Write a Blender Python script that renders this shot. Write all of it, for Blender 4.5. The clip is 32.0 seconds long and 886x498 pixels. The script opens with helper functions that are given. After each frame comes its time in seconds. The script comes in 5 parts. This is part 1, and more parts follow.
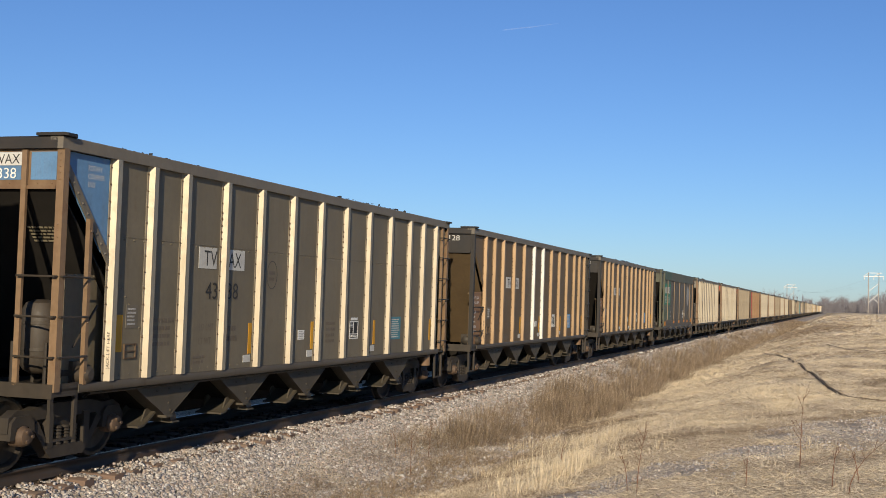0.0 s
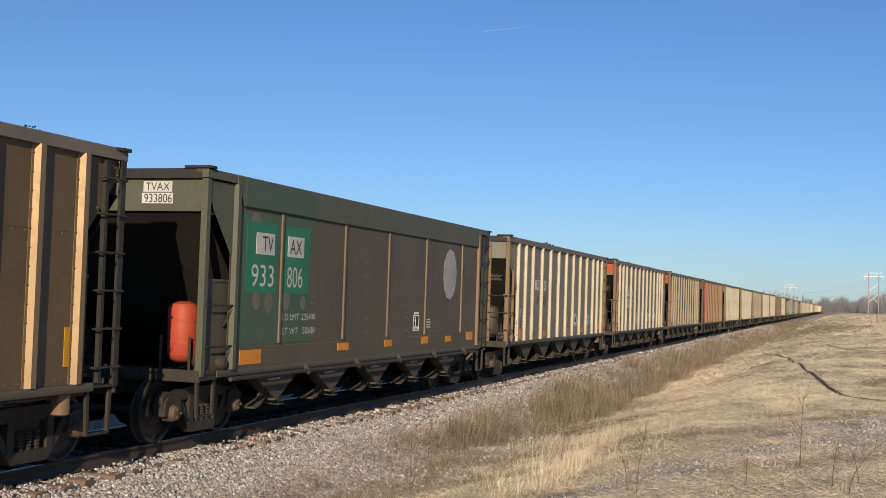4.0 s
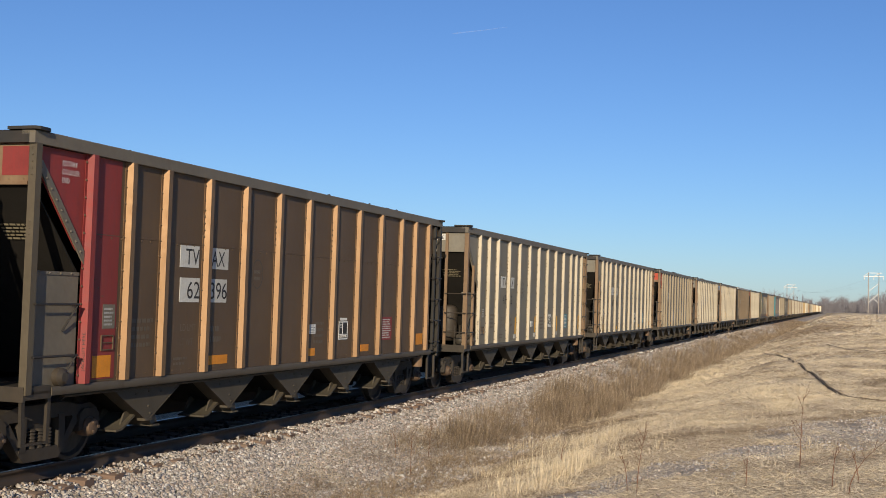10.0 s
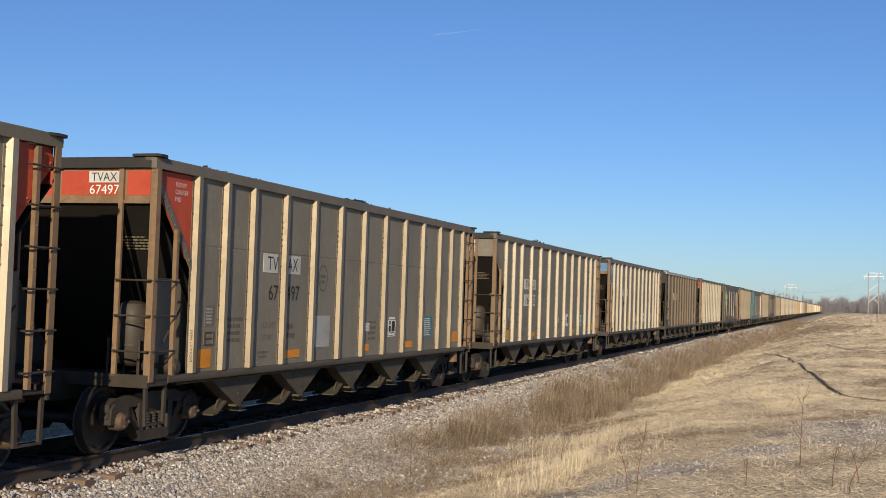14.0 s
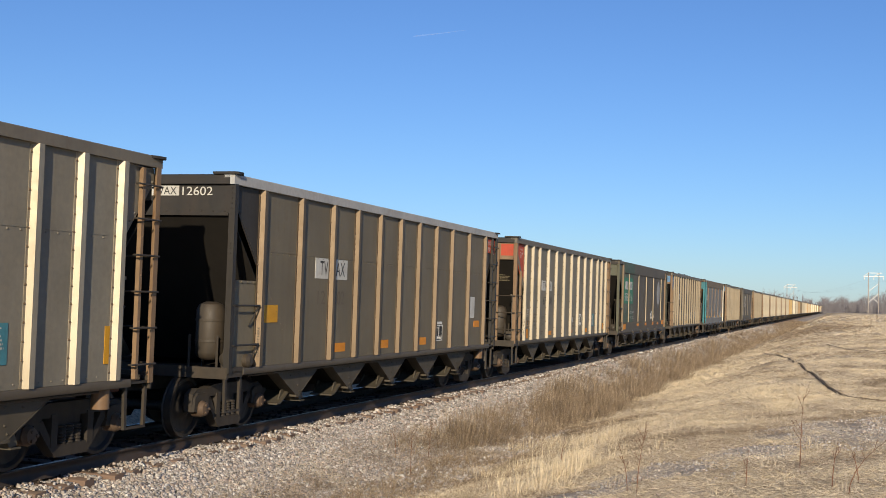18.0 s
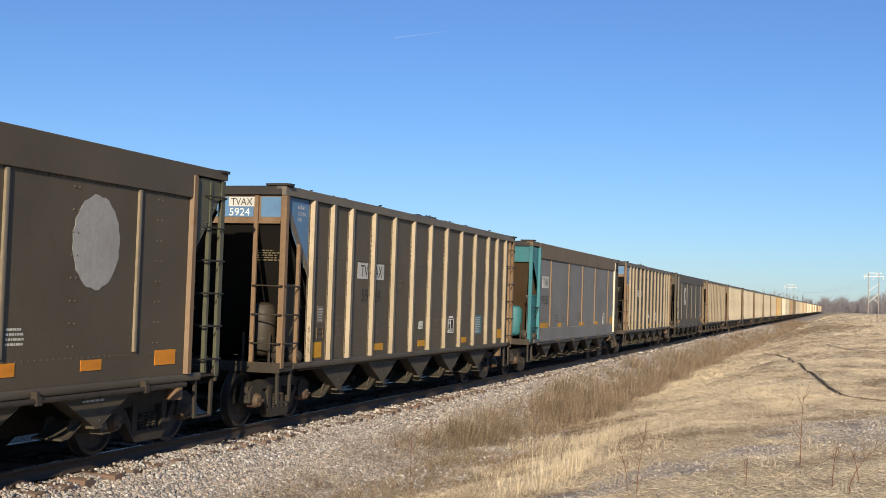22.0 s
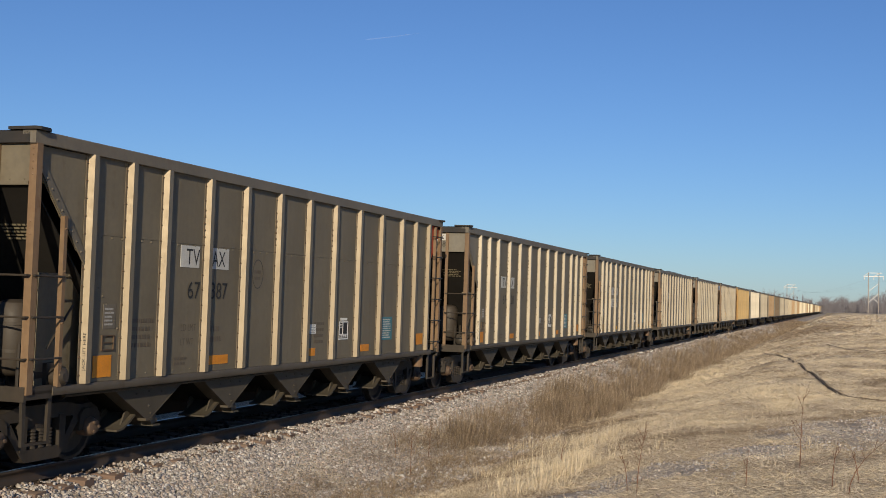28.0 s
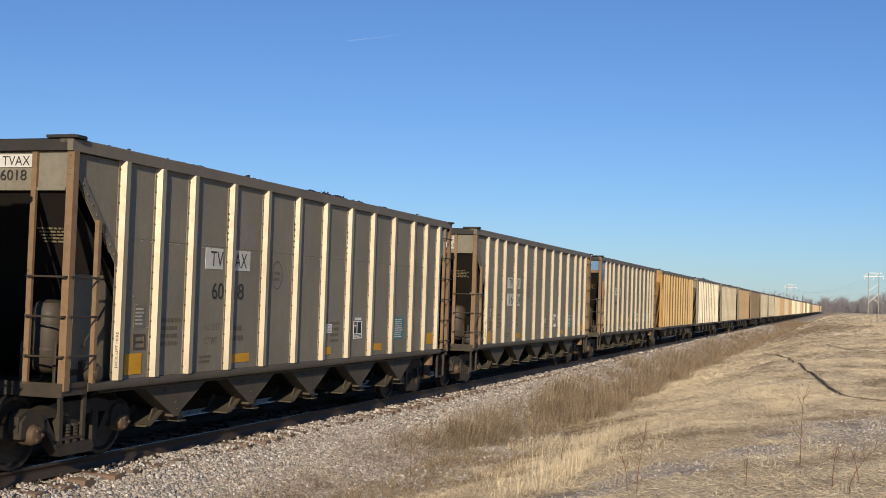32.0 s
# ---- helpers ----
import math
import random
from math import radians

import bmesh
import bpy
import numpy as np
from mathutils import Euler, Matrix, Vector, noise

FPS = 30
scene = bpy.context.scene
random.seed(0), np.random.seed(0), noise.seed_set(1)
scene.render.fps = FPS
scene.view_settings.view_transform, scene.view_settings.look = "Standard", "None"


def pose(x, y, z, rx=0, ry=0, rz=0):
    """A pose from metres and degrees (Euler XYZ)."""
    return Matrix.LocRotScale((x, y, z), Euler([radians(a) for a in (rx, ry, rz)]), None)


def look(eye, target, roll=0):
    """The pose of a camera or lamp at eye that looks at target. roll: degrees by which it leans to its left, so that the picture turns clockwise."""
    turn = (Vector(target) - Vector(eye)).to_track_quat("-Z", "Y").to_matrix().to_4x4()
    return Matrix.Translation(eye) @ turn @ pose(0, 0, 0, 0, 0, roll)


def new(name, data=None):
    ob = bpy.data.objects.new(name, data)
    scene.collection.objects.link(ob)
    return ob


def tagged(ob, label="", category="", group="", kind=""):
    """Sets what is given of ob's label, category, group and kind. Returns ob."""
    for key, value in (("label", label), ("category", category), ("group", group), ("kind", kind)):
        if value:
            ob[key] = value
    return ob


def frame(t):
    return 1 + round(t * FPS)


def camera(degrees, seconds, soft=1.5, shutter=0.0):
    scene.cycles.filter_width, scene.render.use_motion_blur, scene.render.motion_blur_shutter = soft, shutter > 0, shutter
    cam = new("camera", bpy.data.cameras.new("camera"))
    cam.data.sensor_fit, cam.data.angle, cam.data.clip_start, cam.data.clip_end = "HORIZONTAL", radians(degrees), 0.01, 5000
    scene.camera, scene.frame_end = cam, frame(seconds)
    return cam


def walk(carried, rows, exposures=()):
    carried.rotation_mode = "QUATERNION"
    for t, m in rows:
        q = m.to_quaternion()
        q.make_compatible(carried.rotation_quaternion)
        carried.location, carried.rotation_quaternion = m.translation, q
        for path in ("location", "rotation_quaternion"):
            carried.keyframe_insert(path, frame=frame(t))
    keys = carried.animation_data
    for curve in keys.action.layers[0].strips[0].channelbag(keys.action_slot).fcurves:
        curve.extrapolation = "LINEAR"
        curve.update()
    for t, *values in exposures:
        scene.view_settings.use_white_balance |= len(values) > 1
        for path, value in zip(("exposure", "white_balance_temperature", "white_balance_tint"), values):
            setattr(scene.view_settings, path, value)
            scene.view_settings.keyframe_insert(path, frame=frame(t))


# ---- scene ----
cam = camera(41.6, 32.0, soft=0.9)
EYE = Vector((10.125, 0.0, 2.249))
YAW, PITCH = radians(18.78), radians(2.35)
AIM = EYE + Vector((-math.sin(YAW) * math.cos(PITCH), math.cos(YAW) * math.cos(PITCH), math.sin(PITCH)))
VIEW = look(EYE, AIM, 1.86)
walk(cam, [(0.0, VIEW), (32.0, VIEW)], exposures=[(0.0, -0.03), (14.5, -0.03), (17.0, 0.02), (18.6, 0.1), (20.0, 0.1), (21.0, 0.14), (24.0, 0.14), (25.5, 0.08), (27.0, 0.06), (27.5, 0.0), (28.0, -0.24), (29.0, -0.52), (30.0, -0.06), (31.0, 0.0), (32.0, -0.06)])

# ---- light ----
SUN = Vector((0.27, -0.885, 0.315)).normalized()
world = bpy.data.worlds.new("sky")
scene.world = world
world.use_nodes = True
wn = world.node_tree.nodes
sky = wn.new("ShaderNodeTexSky")
sky.sky_type = "NISHITA"
sky.sun_disc = False
sky.sun_elevation = math.asin(SUN.z)
sky.sun_rotation = math.atan2(SUN.x, SUN.y)
sky.altitude = 200
sky.air_density, sky.dust_density, sky.ozone_density = 1.0, 0.2, 4.0
wn["Background"].inputs["Strength"].default_value = 0.085
tint = wn.new("ShaderNodeMix")
tint.data_type, tint.blend_type = "RGBA", "MULTIPLY"
tint.inputs[0].default_value = 1.0
tint.inputs[7].default_value = (0.80, 0.98, 1.30, 1)
world.node_tree.links.new(sky.outputs[0], tint.inputs[6])
world.node_tree.links.new(tint.outputs[2], wn["Background"].inputs["Color"])
sun_data = bpy.data.lights.new("sun", "SUN")
sun_data.energy, sun_data.angle, sun_data.color = 5.2, radians(0.5), (1.0, 0.85, 0.63)
sun_ob = new("sun", sun_data)
sun_ob.matrix_world = look(SUN * 50, (0, 0, 0))


# ---- materials ----
MATS = {}


def nodes_of(name):
    m = bpy.data.materials.new(name)
    m.use_nodes = True
    MATS[name] = m
    nt = m.node_tree
    return m, nt, nt.nodes["Principled BSDF"]


def mixed(nt, fac, a, b, mode="MIX"):
    n = nt.nodes.new("ShaderNodeMix")
    n.data_type, n.blend_type = "RGBA", mode
    for sock, v in ((0, fac), (6, a), (7, b)):
        if hasattr(v, "links"):
            nt.links.new(v, n.inputs[sock])
        elif sock == 0:
            n.inputs[0].default_value = v
        else:
            n.inputs[sock].default_value = (*v[:3], 1)
    return n.outputs[2]


def noise_out(nt, coord, scale, detail=4.0, rough=0.55, stretch=(1, 1, 1)):
    mp = nt.nodes.new("ShaderNodeMapping")
    mp.inputs["Scale"].default_value = stretch
    nt.links.new(coord, mp.inputs[0])
    n = nt.nodes.new("ShaderNodeTexNoise")
    n.inputs["Scale"].default_value, n.inputs["Detail"].default_value, n.inputs["Roughness"].default_value = scale, detail, rough
    nt.links.new(mp.outputs[0], n.inputs["Vector"])
    return n.outputs["Fac"]


def ramp(nt, fac, lo, hi, a=(0, 0, 0), b=(1, 1, 1)):
    n = nt.nodes.new("ShaderNodeValToRGB")
    n.color_ramp.elements[0].position, n.color_ramp.elements[1].position = lo, hi
    n.color_ramp.elements[0].color, n.color_ramp.elements[1].color = (*a, 1), (*b, 1)
    nt.links.new(fac, n.inputs[0])
    return n.outputs[0]


def coord_of(nt, kind="Object"):
    n = nt.nodes.new("ShaderNodeTexCoord")
    return n.outputs[kind]


def bump(nt, bsdf, fac, strength=0.3, dist=0.01):
    n = nt.nodes.new("ShaderNodeBump")
    n.inputs["Strength"].default_value, n.inputs["Distance"].default_value = strength, dist
    nt.links.new(fac, n.inputs["Height"])
    nt.links.new(n.outputs[0], bsdf.inputs["Normal"])


def painted(name, color, dirt=(0.16, 0.12, 0.075), amount=0.5, rough=0.6, metal=0.0, spec=0.4, streak=True, rusty=0.35, even=0.07):
    """Weathered paint or bare metal with rain streaks, dust and scuffs."""
    m, nt, bs = nodes_of(name)
    co = coord_of(nt)
    big = ramp(nt, noise_out(nt, co, 0.9, 5), 0.35, 0.7)
    fine = noise_out(nt, co, 14, 5)
    c = mixed(nt, big, color, [v * 0.78 for v in color])
    if streak:
        s = ramp(nt, noise_out(nt, co, 3.0, 6, 0.6, (1, 1.6, 0.10)), 0.42, 0.75)
        mul = nt.nodes.new("ShaderNodeMath")
        mul.operation, mul.inputs[1].default_value = "MULTIPLY", amount
        nt.links.new(s, mul.inputs[0])
        c = mixed(nt, mul.outputs[0], c, dirt)
        spot = ramp(nt, noise_out(nt, co, 4.5, 8, 0.68, (1, 1, 0.6)), 0.56, 0.72)
        scale_down = nt.nodes.new("ShaderNodeMath")
        scale_down.operation, scale_down.inputs[1].default_value = "MULTIPLY", rusty
        nt.links.new(spot, scale_down.inputs[0])
        c = mixed(nt, scale_down.outputs[0], c, [v * f for v, f in zip(color, (0.62, 0.46, 0.34))])
    f2 = ramp(nt, fine, 0.3, 0.8, (1 - 2 * even, 1 - 2.1 * even, 1 - 2.2 * even), (1 + 1.3 * even, 1 + 1.2 * even, 1 + even))
    c = mixed(nt, 1.0, c, f2, "MULTIPLY")
    info = nt.nodes.new("ShaderNodeObjectInfo")
    c = mixed(nt, 1.0, c, ramp(nt, info.outputs["Random"], 0.0, 1.0, (0.92, 0.91, 0.89), (1.06, 1.06, 1.06)), "MULTIPLY")
    nt.links.new(c, bs.inputs["Base Color"])
    bs.inputs["Metallic"].default_value = metal
    bs.inputs["Specular IOR Level"].default_value = spec
    nt.links.new(ramp(nt, fine, 0.2, 0.9, (rough - 0.1,) * 3, (rough + 0.15,) * 3), bs.inputs["Roughness"])
    bump(nt, bs, noise_out(nt, co, 3.2, 3), 0.10, 0.008)
    return m


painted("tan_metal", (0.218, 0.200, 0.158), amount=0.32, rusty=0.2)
# Rib tones copy the sheet paints, paler and metallic to carry sunlight on webs.
painted("lit_tan_rib", (0.467, 0.410, 0.312), amount=0.18, rusty=0.16, even=0.05, metal=0.62, rough=0.54)
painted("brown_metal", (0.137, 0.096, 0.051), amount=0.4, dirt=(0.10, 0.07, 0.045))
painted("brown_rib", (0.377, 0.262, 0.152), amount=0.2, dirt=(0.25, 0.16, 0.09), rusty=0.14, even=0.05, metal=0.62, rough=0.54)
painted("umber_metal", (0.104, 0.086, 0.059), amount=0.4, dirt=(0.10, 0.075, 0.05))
painted("lit_umber_rib", (0.191, 0.143, 0.094), amount=0.25, rusty=0.14, even=0.05, metal=0.62, rough=0.54)
painted("faded_green", (0.068, 0.115, 0.072), amount=0.5, dirt=(0.12, 0.10, 0.07))
painted("green_metal", (0.10, 0.105, 0.07), amount=0.35, dirt=(0.13, 0.10, 0.07))
painted("grey_metal", (0.205, 0.205, 0.198), amount=0.5, dirt=(0.17, 0.145, 0.12), rusty=0.5)
painted("chord_metal", (0.175, 0.155, 0.121), amount=0.35, dirt=(0.12, 0.10, 0.078))
painted("sill_metal", (0.106, 0.089, 0.066), amount=0.4, dirt=(0.08, 0.064, 0.046), rusty=0.5)
painted("straw_paint", (0.50, 0.385, 0.20), amount=0.3, dirt=(0.25, 0.19, 0.11))
painted("rust_plate", (0.27, 0.155, 0.08), amount=0.4, dirt=(0.14, 0.09, 0.055), rusty=0.5)
painted("seal_ink", (0.07, 0.062, 0.05), amount=0.1)
# Near-black that paints in the shade of end recesses and undersides, beside coal dust.
painted("soot_shade", (0.017, 0.015, 0.0125), amount=0.3, dirt=(0.03, 0.025, 0.02), rough=0.9, spec=0.2)
painted("post_metal", (0.24, 0.16, 0.092), amount=0.7, dirt=(0.13, 0.065, 0.03), rusty=0.8)
painted("pale_mark", (0.30, 0.26, 0.17), amount=0.2)
painted("rivet_rust", (0.13, 0.085, 0.05), amount=0.4, dirt=(0.07, 0.045, 0.03))
painted("chord_rust", (0.185, 0.135, 0.075), amount=0.6, dirt=(0.10, 0.06, 0.035), rusty=0.7)
painted("lit_dun_rib", (0.319, 0.266, 0.189), amount=0.14, rusty=0.12, even=0.045, metal=0.62, rough=0.54)
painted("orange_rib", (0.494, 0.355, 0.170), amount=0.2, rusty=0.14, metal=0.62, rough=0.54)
painted("red_paint", (0.52, 0.075, 0.035), amount=0.3, dirt=(0.2, 0.07, 0.04))
painted("maroon_paint", (0.270, 0.038, 0.034), amount=0.35, dirt=(0.12, 0.05, 0.04))
painted("blue_paint", (0.12, 0.26, 0.46), amount=0.25, dirt=(0.2, 0.22, 0.24))
painted("teal_paint", (0.04, 0.20, 0.23), amount=0.3, dirt=(0.10, 0.15, 0.15))
painted("bright_green", (0.02, 0.22, 0.12), amount=0.2)
painted("orange_paint", (0.46, 0.27, 0.09), amount=0.25, dirt=(0.3, 0.15, 0.05))
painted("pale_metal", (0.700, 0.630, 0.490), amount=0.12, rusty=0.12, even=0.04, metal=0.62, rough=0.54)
painted("black_paint", (0.03, 0.028, 0.025), amount=0.35, dirt=(0.07, 0.05, 0.035))
painted("frame_steel", (0.046, 0.039, 0.03), amount=0.45, dirt=(0.085, 0.06, 0.04))
painted("cast_steel", (0.038, 0.032, 0.026), amount=0.4, dirt=(0.075, 0.058, 0.04), rough=0.75)
painted("rust", (0.22, 0.085, 0.035), amount=0.4, dirt=(0.1, 0.06, 0.04), rough=0.85)
painted("wheel_steel", (0.020, 0.018, 0.016), amount=0.3, rough=0.55)
painted("yellow_mark", (0.680, 0.340, 0.014), amount=0.15, streak=True, dirt=(0.4, 0.25, 0.08))
painted("white_letter", (0.86, 0.86, 0.82), amount=0.1, rusty=0.1)
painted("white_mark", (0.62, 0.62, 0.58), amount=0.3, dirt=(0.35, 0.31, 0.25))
painted("teal_mark", (0.060, 0.240, 0.300), amount=0.2)
painted("blue_mark", (0.12, 0.36, 0.72), amount=0.2)
painted("black_mark", (0.025, 0.025, 0.025), amount=0.15)
painted("faint_mark", (0.14, 0.115, 0.085), amount=0.1)
painted("grey_patch", (0.42, 0.42, 0.41), amount=0.3, dirt=(0.3, 0.28, 0.26))
painted("rail_steel", (0.055, 0.043, 0.034), amount=0.5, dirt=(0.09, 0.05, 0.03), rough=0.6)
m, nt, bs = nodes_of("rail_head")
bs.inputs["Base Color"].default_value = (0.34, 0.33, 0.32, 1)
bs.inputs["Metallic"].default_value, bs.inputs["Roughness"].default_value = 1.0, 0.35


def coal_material():
    m, nt, bs = nodes_of("coal")
    co = coord_of(nt)
    f = noise_out(nt, co, 9, 6)
    nt.links.new(ramp(nt, f, 0.3, 0.75, (0.008, 0.008, 0.009), (0.035, 0.034, 0.034)), bs.inputs["Base Color"])
    bs.inputs["Roughness"].default_value = 0.6
    bump(nt, bs, f, 0.8, 0.05)


def tie_material():
    m, nt, bs = nodes_of("tie_wood")
    co = coord_of(nt)
    f = noise_out(nt, co, 6, 6, 0.6, (0.12, 1, 1))
    info = nt.nodes.new("ShaderNodeObjectInfo")
    c = mixed(nt, f, (0.085, 0.058, 0.044), (0.30, 0.215, 0.165))
    c = mixed(nt, ramp(nt, info.outputs["Random"], 0.4, 1.0), c, (0.19, 0.125, 0.09))
    nt.links.new(c, bs.inputs["Base Color"])
    bs.inputs["Roughness"].default_value = 0.9
    bump(nt, bs, f, 0.6, 0.01)


def island_material(name, stops, rough=0.9, spread=0.12, clump=0.0):
    """Pieces of one stuff, each with a tint of its own out of a few colours."""
    m, nt, bs = nodes_of(name)
    geo = nt.nodes.new("ShaderNodeNewGeometry")
    n = nt.nodes.new("ShaderNodeValToRGB")
    while len(n.color_ramp.elements) < len(stops):
        n.color_ramp.elements.new(0.5)
    for i, c in enumerate(stops):
        n.color_ramp.elements[i].position = i / (len(stops) - 1)
        n.color_ramp.elements[i].color = (*c, 1)
    nt.links.new(geo.outputs["Random Per Island"], n.inputs[0])
    f = noise_out(nt, coord_of(nt), 30, 3)
    c = mixed(nt, 1.0, n.outputs[0], ramp(nt, f, 0.25, 0.8, (1 - spread,) * 3, (1 + spread,) * 3), "MULTIPLY")
    if clump:
        g = noise_out(nt, coord_of(nt), 1.5, 3)
        c = mixed(nt, 1.0, c, ramp(nt, g, 0.3, 0.7, (1 - clump, 1 - clump * 1.1, 1 - clump * 1.25), (1 + clump * 0.6, 1 + clump * 0.55, 1 + clump * 0.45)), "MULTIPLY")
    nt.links.new(c, bs.inputs["Base Color"])
    bs.inputs["Roughness"].default_value = rough
    bs.inputs["Specular IOR Level"].default_value = 0.25
    return m


coal_material()
tie_material()
island_material("ballast_stone", [(0.15, 0.135, 0.12), (0.34, 0.30, 0.26), (0.47, 0.43, 0.385), (0.43, 0.34, 0.28), (0.66, 0.63, 0.585), (0.25, 0.235, 0.22), (0.40, 0.375, 0.35), (0.30, 0.235, 0.19)], 0.85)
# Stone tones blackened for coal dust and for the train's shade.
island_material("dust_shade_stone", [(0.02, 0.018, 0.016), (0.05, 0.043, 0.036), (0.03, 0.027, 0.024)])
island_material("brown_grass", [(0.12, 0.09, 0.063), (0.26, 0.20, 0.14), (0.18, 0.138, 0.095), (0.34, 0.265, 0.188), (0.56, 0.455, 0.33)], clump=0.3)
island_material("straw_grass", [(0.66, 0.55, 0.38), (0.80, 0.70, 0.52), (0.62, 0.50, 0.33), (0.88, 0.80, 0.62)], clump=0.15)
island_material("mat_grass", [(0.46, 0.39, 0.30), (0.72, 0.63, 0.49), (0.58, 0.50, 0.385), (0.82, 0.73, 0.585), (0.27, 0.215, 0.15), (0.58, 0.50, 0.38), (0.34, 0.27, 0.19)], clump=0.2)
island_material("weed_stem", [(0.10, 0.05, 0.028), (0.20, 0.10, 0.055)])
# Twig browns greyed and lightened, so distance haze sits in the colour.
island_material("hazy_twigs", [(0.16, 0.153, 0.168), (0.22, 0.207, 0.215), (0.185, 0.175, 0.187)])


def ground_material():
    m, nt, bs = nodes_of("dry_ground")
    co = coord_of(nt)
    big = noise_out(nt, co, 0.16, 5)
    mid = noise_out(nt, co, 1.3, 6, 0.6)
    fine = noise_out(nt, co, 18, 6, 0.65)
    c = mixed(nt, ramp(nt, mid, 0.35, 0.68), (0.52, 0.43, 0.31), (0.74, 0.64, 0.48))
    c = mixed(nt, ramp(nt, big, 0.45, 0.62), c, (0.60, 0.49, 0.34))
    c = mixed(nt, ramp(nt, noise_out(nt, co, 0.32, 5), 0.60, 0.72), c, (0.56, 0.51, 0.43))
    c = mixed(nt, 1.0, c, ramp(nt, fine, 0.34, 0.66, (0.52, 0.49, 0.45), (1.27, 1.26, 1.23)), "MULTIPLY")
    c = mixed(nt, 1.0, c, ramp(nt, noise_out(nt, co, 0.05, 3, 0.6, (1.0, 5.0, 1.0)), 0.35, 0.65, (0.93, 0.91, 0.88), (1.06, 1.06, 1.06)), "MULTIPLY")
    nt.links.new(c, bs.inputs["Base Color"])
    bs.inputs["Roughness"].default_value = 1.0
    bs.inputs["Specular IOR Level"].default_value = 0.1
    bump(nt, bs, fine, 0.8, 0.06)


def gravel_material():
    m, nt, bs = nodes_of("gravel_bed")
    co = coord_of(nt)
    v = nt.nodes.new("ShaderNodeTexVoronoi")
    v.inputs["Scale"].default_value = 17
    nt.links.new(co, v.inputs["Vector"])
    sep = nt.nodes.new("ShaderNodeSeparateColor")
    nt.links.new(v.outputs["Color"], sep.inputs[0])
    c = ramp(nt, sep.outputs[0], 0.0, 1.0, (0.24, 0.215, 0.185), (0.60, 0.56, 0.50))
    c = mixed(nt, ramp(nt, noise_out(nt, co, 0.7, 4), 0.4, 0.7), c, (0.42, 0.35, 0.28))
    # Cell edges are darkened to paint shade into the gaps between stones.
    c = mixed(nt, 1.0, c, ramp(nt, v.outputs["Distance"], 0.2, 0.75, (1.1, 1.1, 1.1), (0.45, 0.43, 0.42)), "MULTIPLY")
    nt.links.new(c, bs.inputs["Base Color"])
    bs.inputs["Roughness"].default_value = 0.95
    bump(nt, bs, v.outputs["Distance"], -0.9, 0.03)


ground_material()
gravel_material()
painted("stony_soil", (0.48, 0.43, 0.365), rough=0.85, streak=False, spec=0.1)
# Dark earth tone, which also paints the shade inside the ruts.
painted("soil_and_shade", (0.19, 0.145, 0.10), rough=0.85, streak=False, spec=0.1)
# Pole wood, lightened to hold the haze of its distance.
painted("hazy_wood", (0.40, 0.36, 0.32), amount=0.3, rough=0.9)
painted("pale_wood", (0.82, 0.82, 0.80), amount=0.2, rough=0.9)
painted("wire_grey", (0.25, 0.25, 0.26), amount=0.1)
m, nt, bs = nodes_of("ice_trail")
bs.inputs["Base Color"].default_value = (0.95, 0.95, 0.95, 1)
bs.inputs["Roughness"].default_value = 1.0
bs.inputs["Alpha"].default_value = 0.032


# ---- mesh helpers ----
SHAPES = {}


def quad_box(bm, x0, x1, y0, y1, z0, z1):
    v = [bm.verts.new((x, y, z)) for x in (x0, x1) for y in (y0, y1) for z in (z0, z1)]
    for f in ((0, 1, 3, 2), (4, 6, 7, 5), (0, 4, 5, 1), (2, 3, 7, 6), (0, 2, 6, 4), (1, 5, 7, 3)):
        bm.faces.new([v[i] for i in f])


def prism(bm, outline, axis, a, b):
    """A prism of an outline of (u, v) pairs, run along axis x, y or z from a to b."""
    def at(u, v, w):
        return {"x": (w, u, v), "y": (u, w, v), "z": (u, v, w)}[axis]
    lo = [bm.verts.new(at(u, v, a)) for u, v in outline]
    hi = [bm.verts.new(at(u, v, b)) for u, v in outline]
    n = len(outline)
    bm.faces.new(lo)
    bm.faces.new(hi[::-1])
    for i in range(n):
        j = (i + 1) % n
        bm.faces.new((lo[i], hi[i], hi[j], lo[j]))


def rod(bm, p, q, r, n=8, r2=None):
    p, q = Vector(p), Vector(q)
    way = (q - p).normalized()
    side = way.orthogonal().normalized()
    up = way.cross(side)
    r2 = r if r2 is None else r2
    rings = []
    for c, rr in ((p, r), (q, r2)):
        rings.append([bm.verts.new(c + (side * math.cos(k * math.tau / n) + up * math.sin(k * math.tau / n)) * rr) for k in range(n)])
    bm.faces.new(rings[0])
    bm.faces.new(rings[1][::-1])
    for k in range(n):
        j = (k + 1) % n
        bm.faces.new((rings[0][k], rings[1][k], rings[1][j], rings[0][j]))


def lathe(bm, profile, axis="x", n=24, centre=(0, 0, 0)):
    """A turned shape: profile of (along, radius) pairs round an axis through centre."""
    c = Vector(centre)
    rings = []
    for a, r in profile:
        ring = []
        for k in range(n):
            u, v = math.cos(k * math.tau / n) * r, math.sin(k * math.tau / n) * r
            ring.append(bm.verts.new(c + Vector({"x": (a, u, v), "y": (u, a, v), "z": (u, v, a)}[axis])))
        rings.append(ring)
    for r0, r1 in zip(rings, rings[1:]):
        for k in range(n):
            j = (k + 1) % n
            bm.faces.new((r0[k], r0[j], r1[j], r1[k]))
    bm.faces.new(rings[0][::-1])
    bm.faces.new(rings[-1])


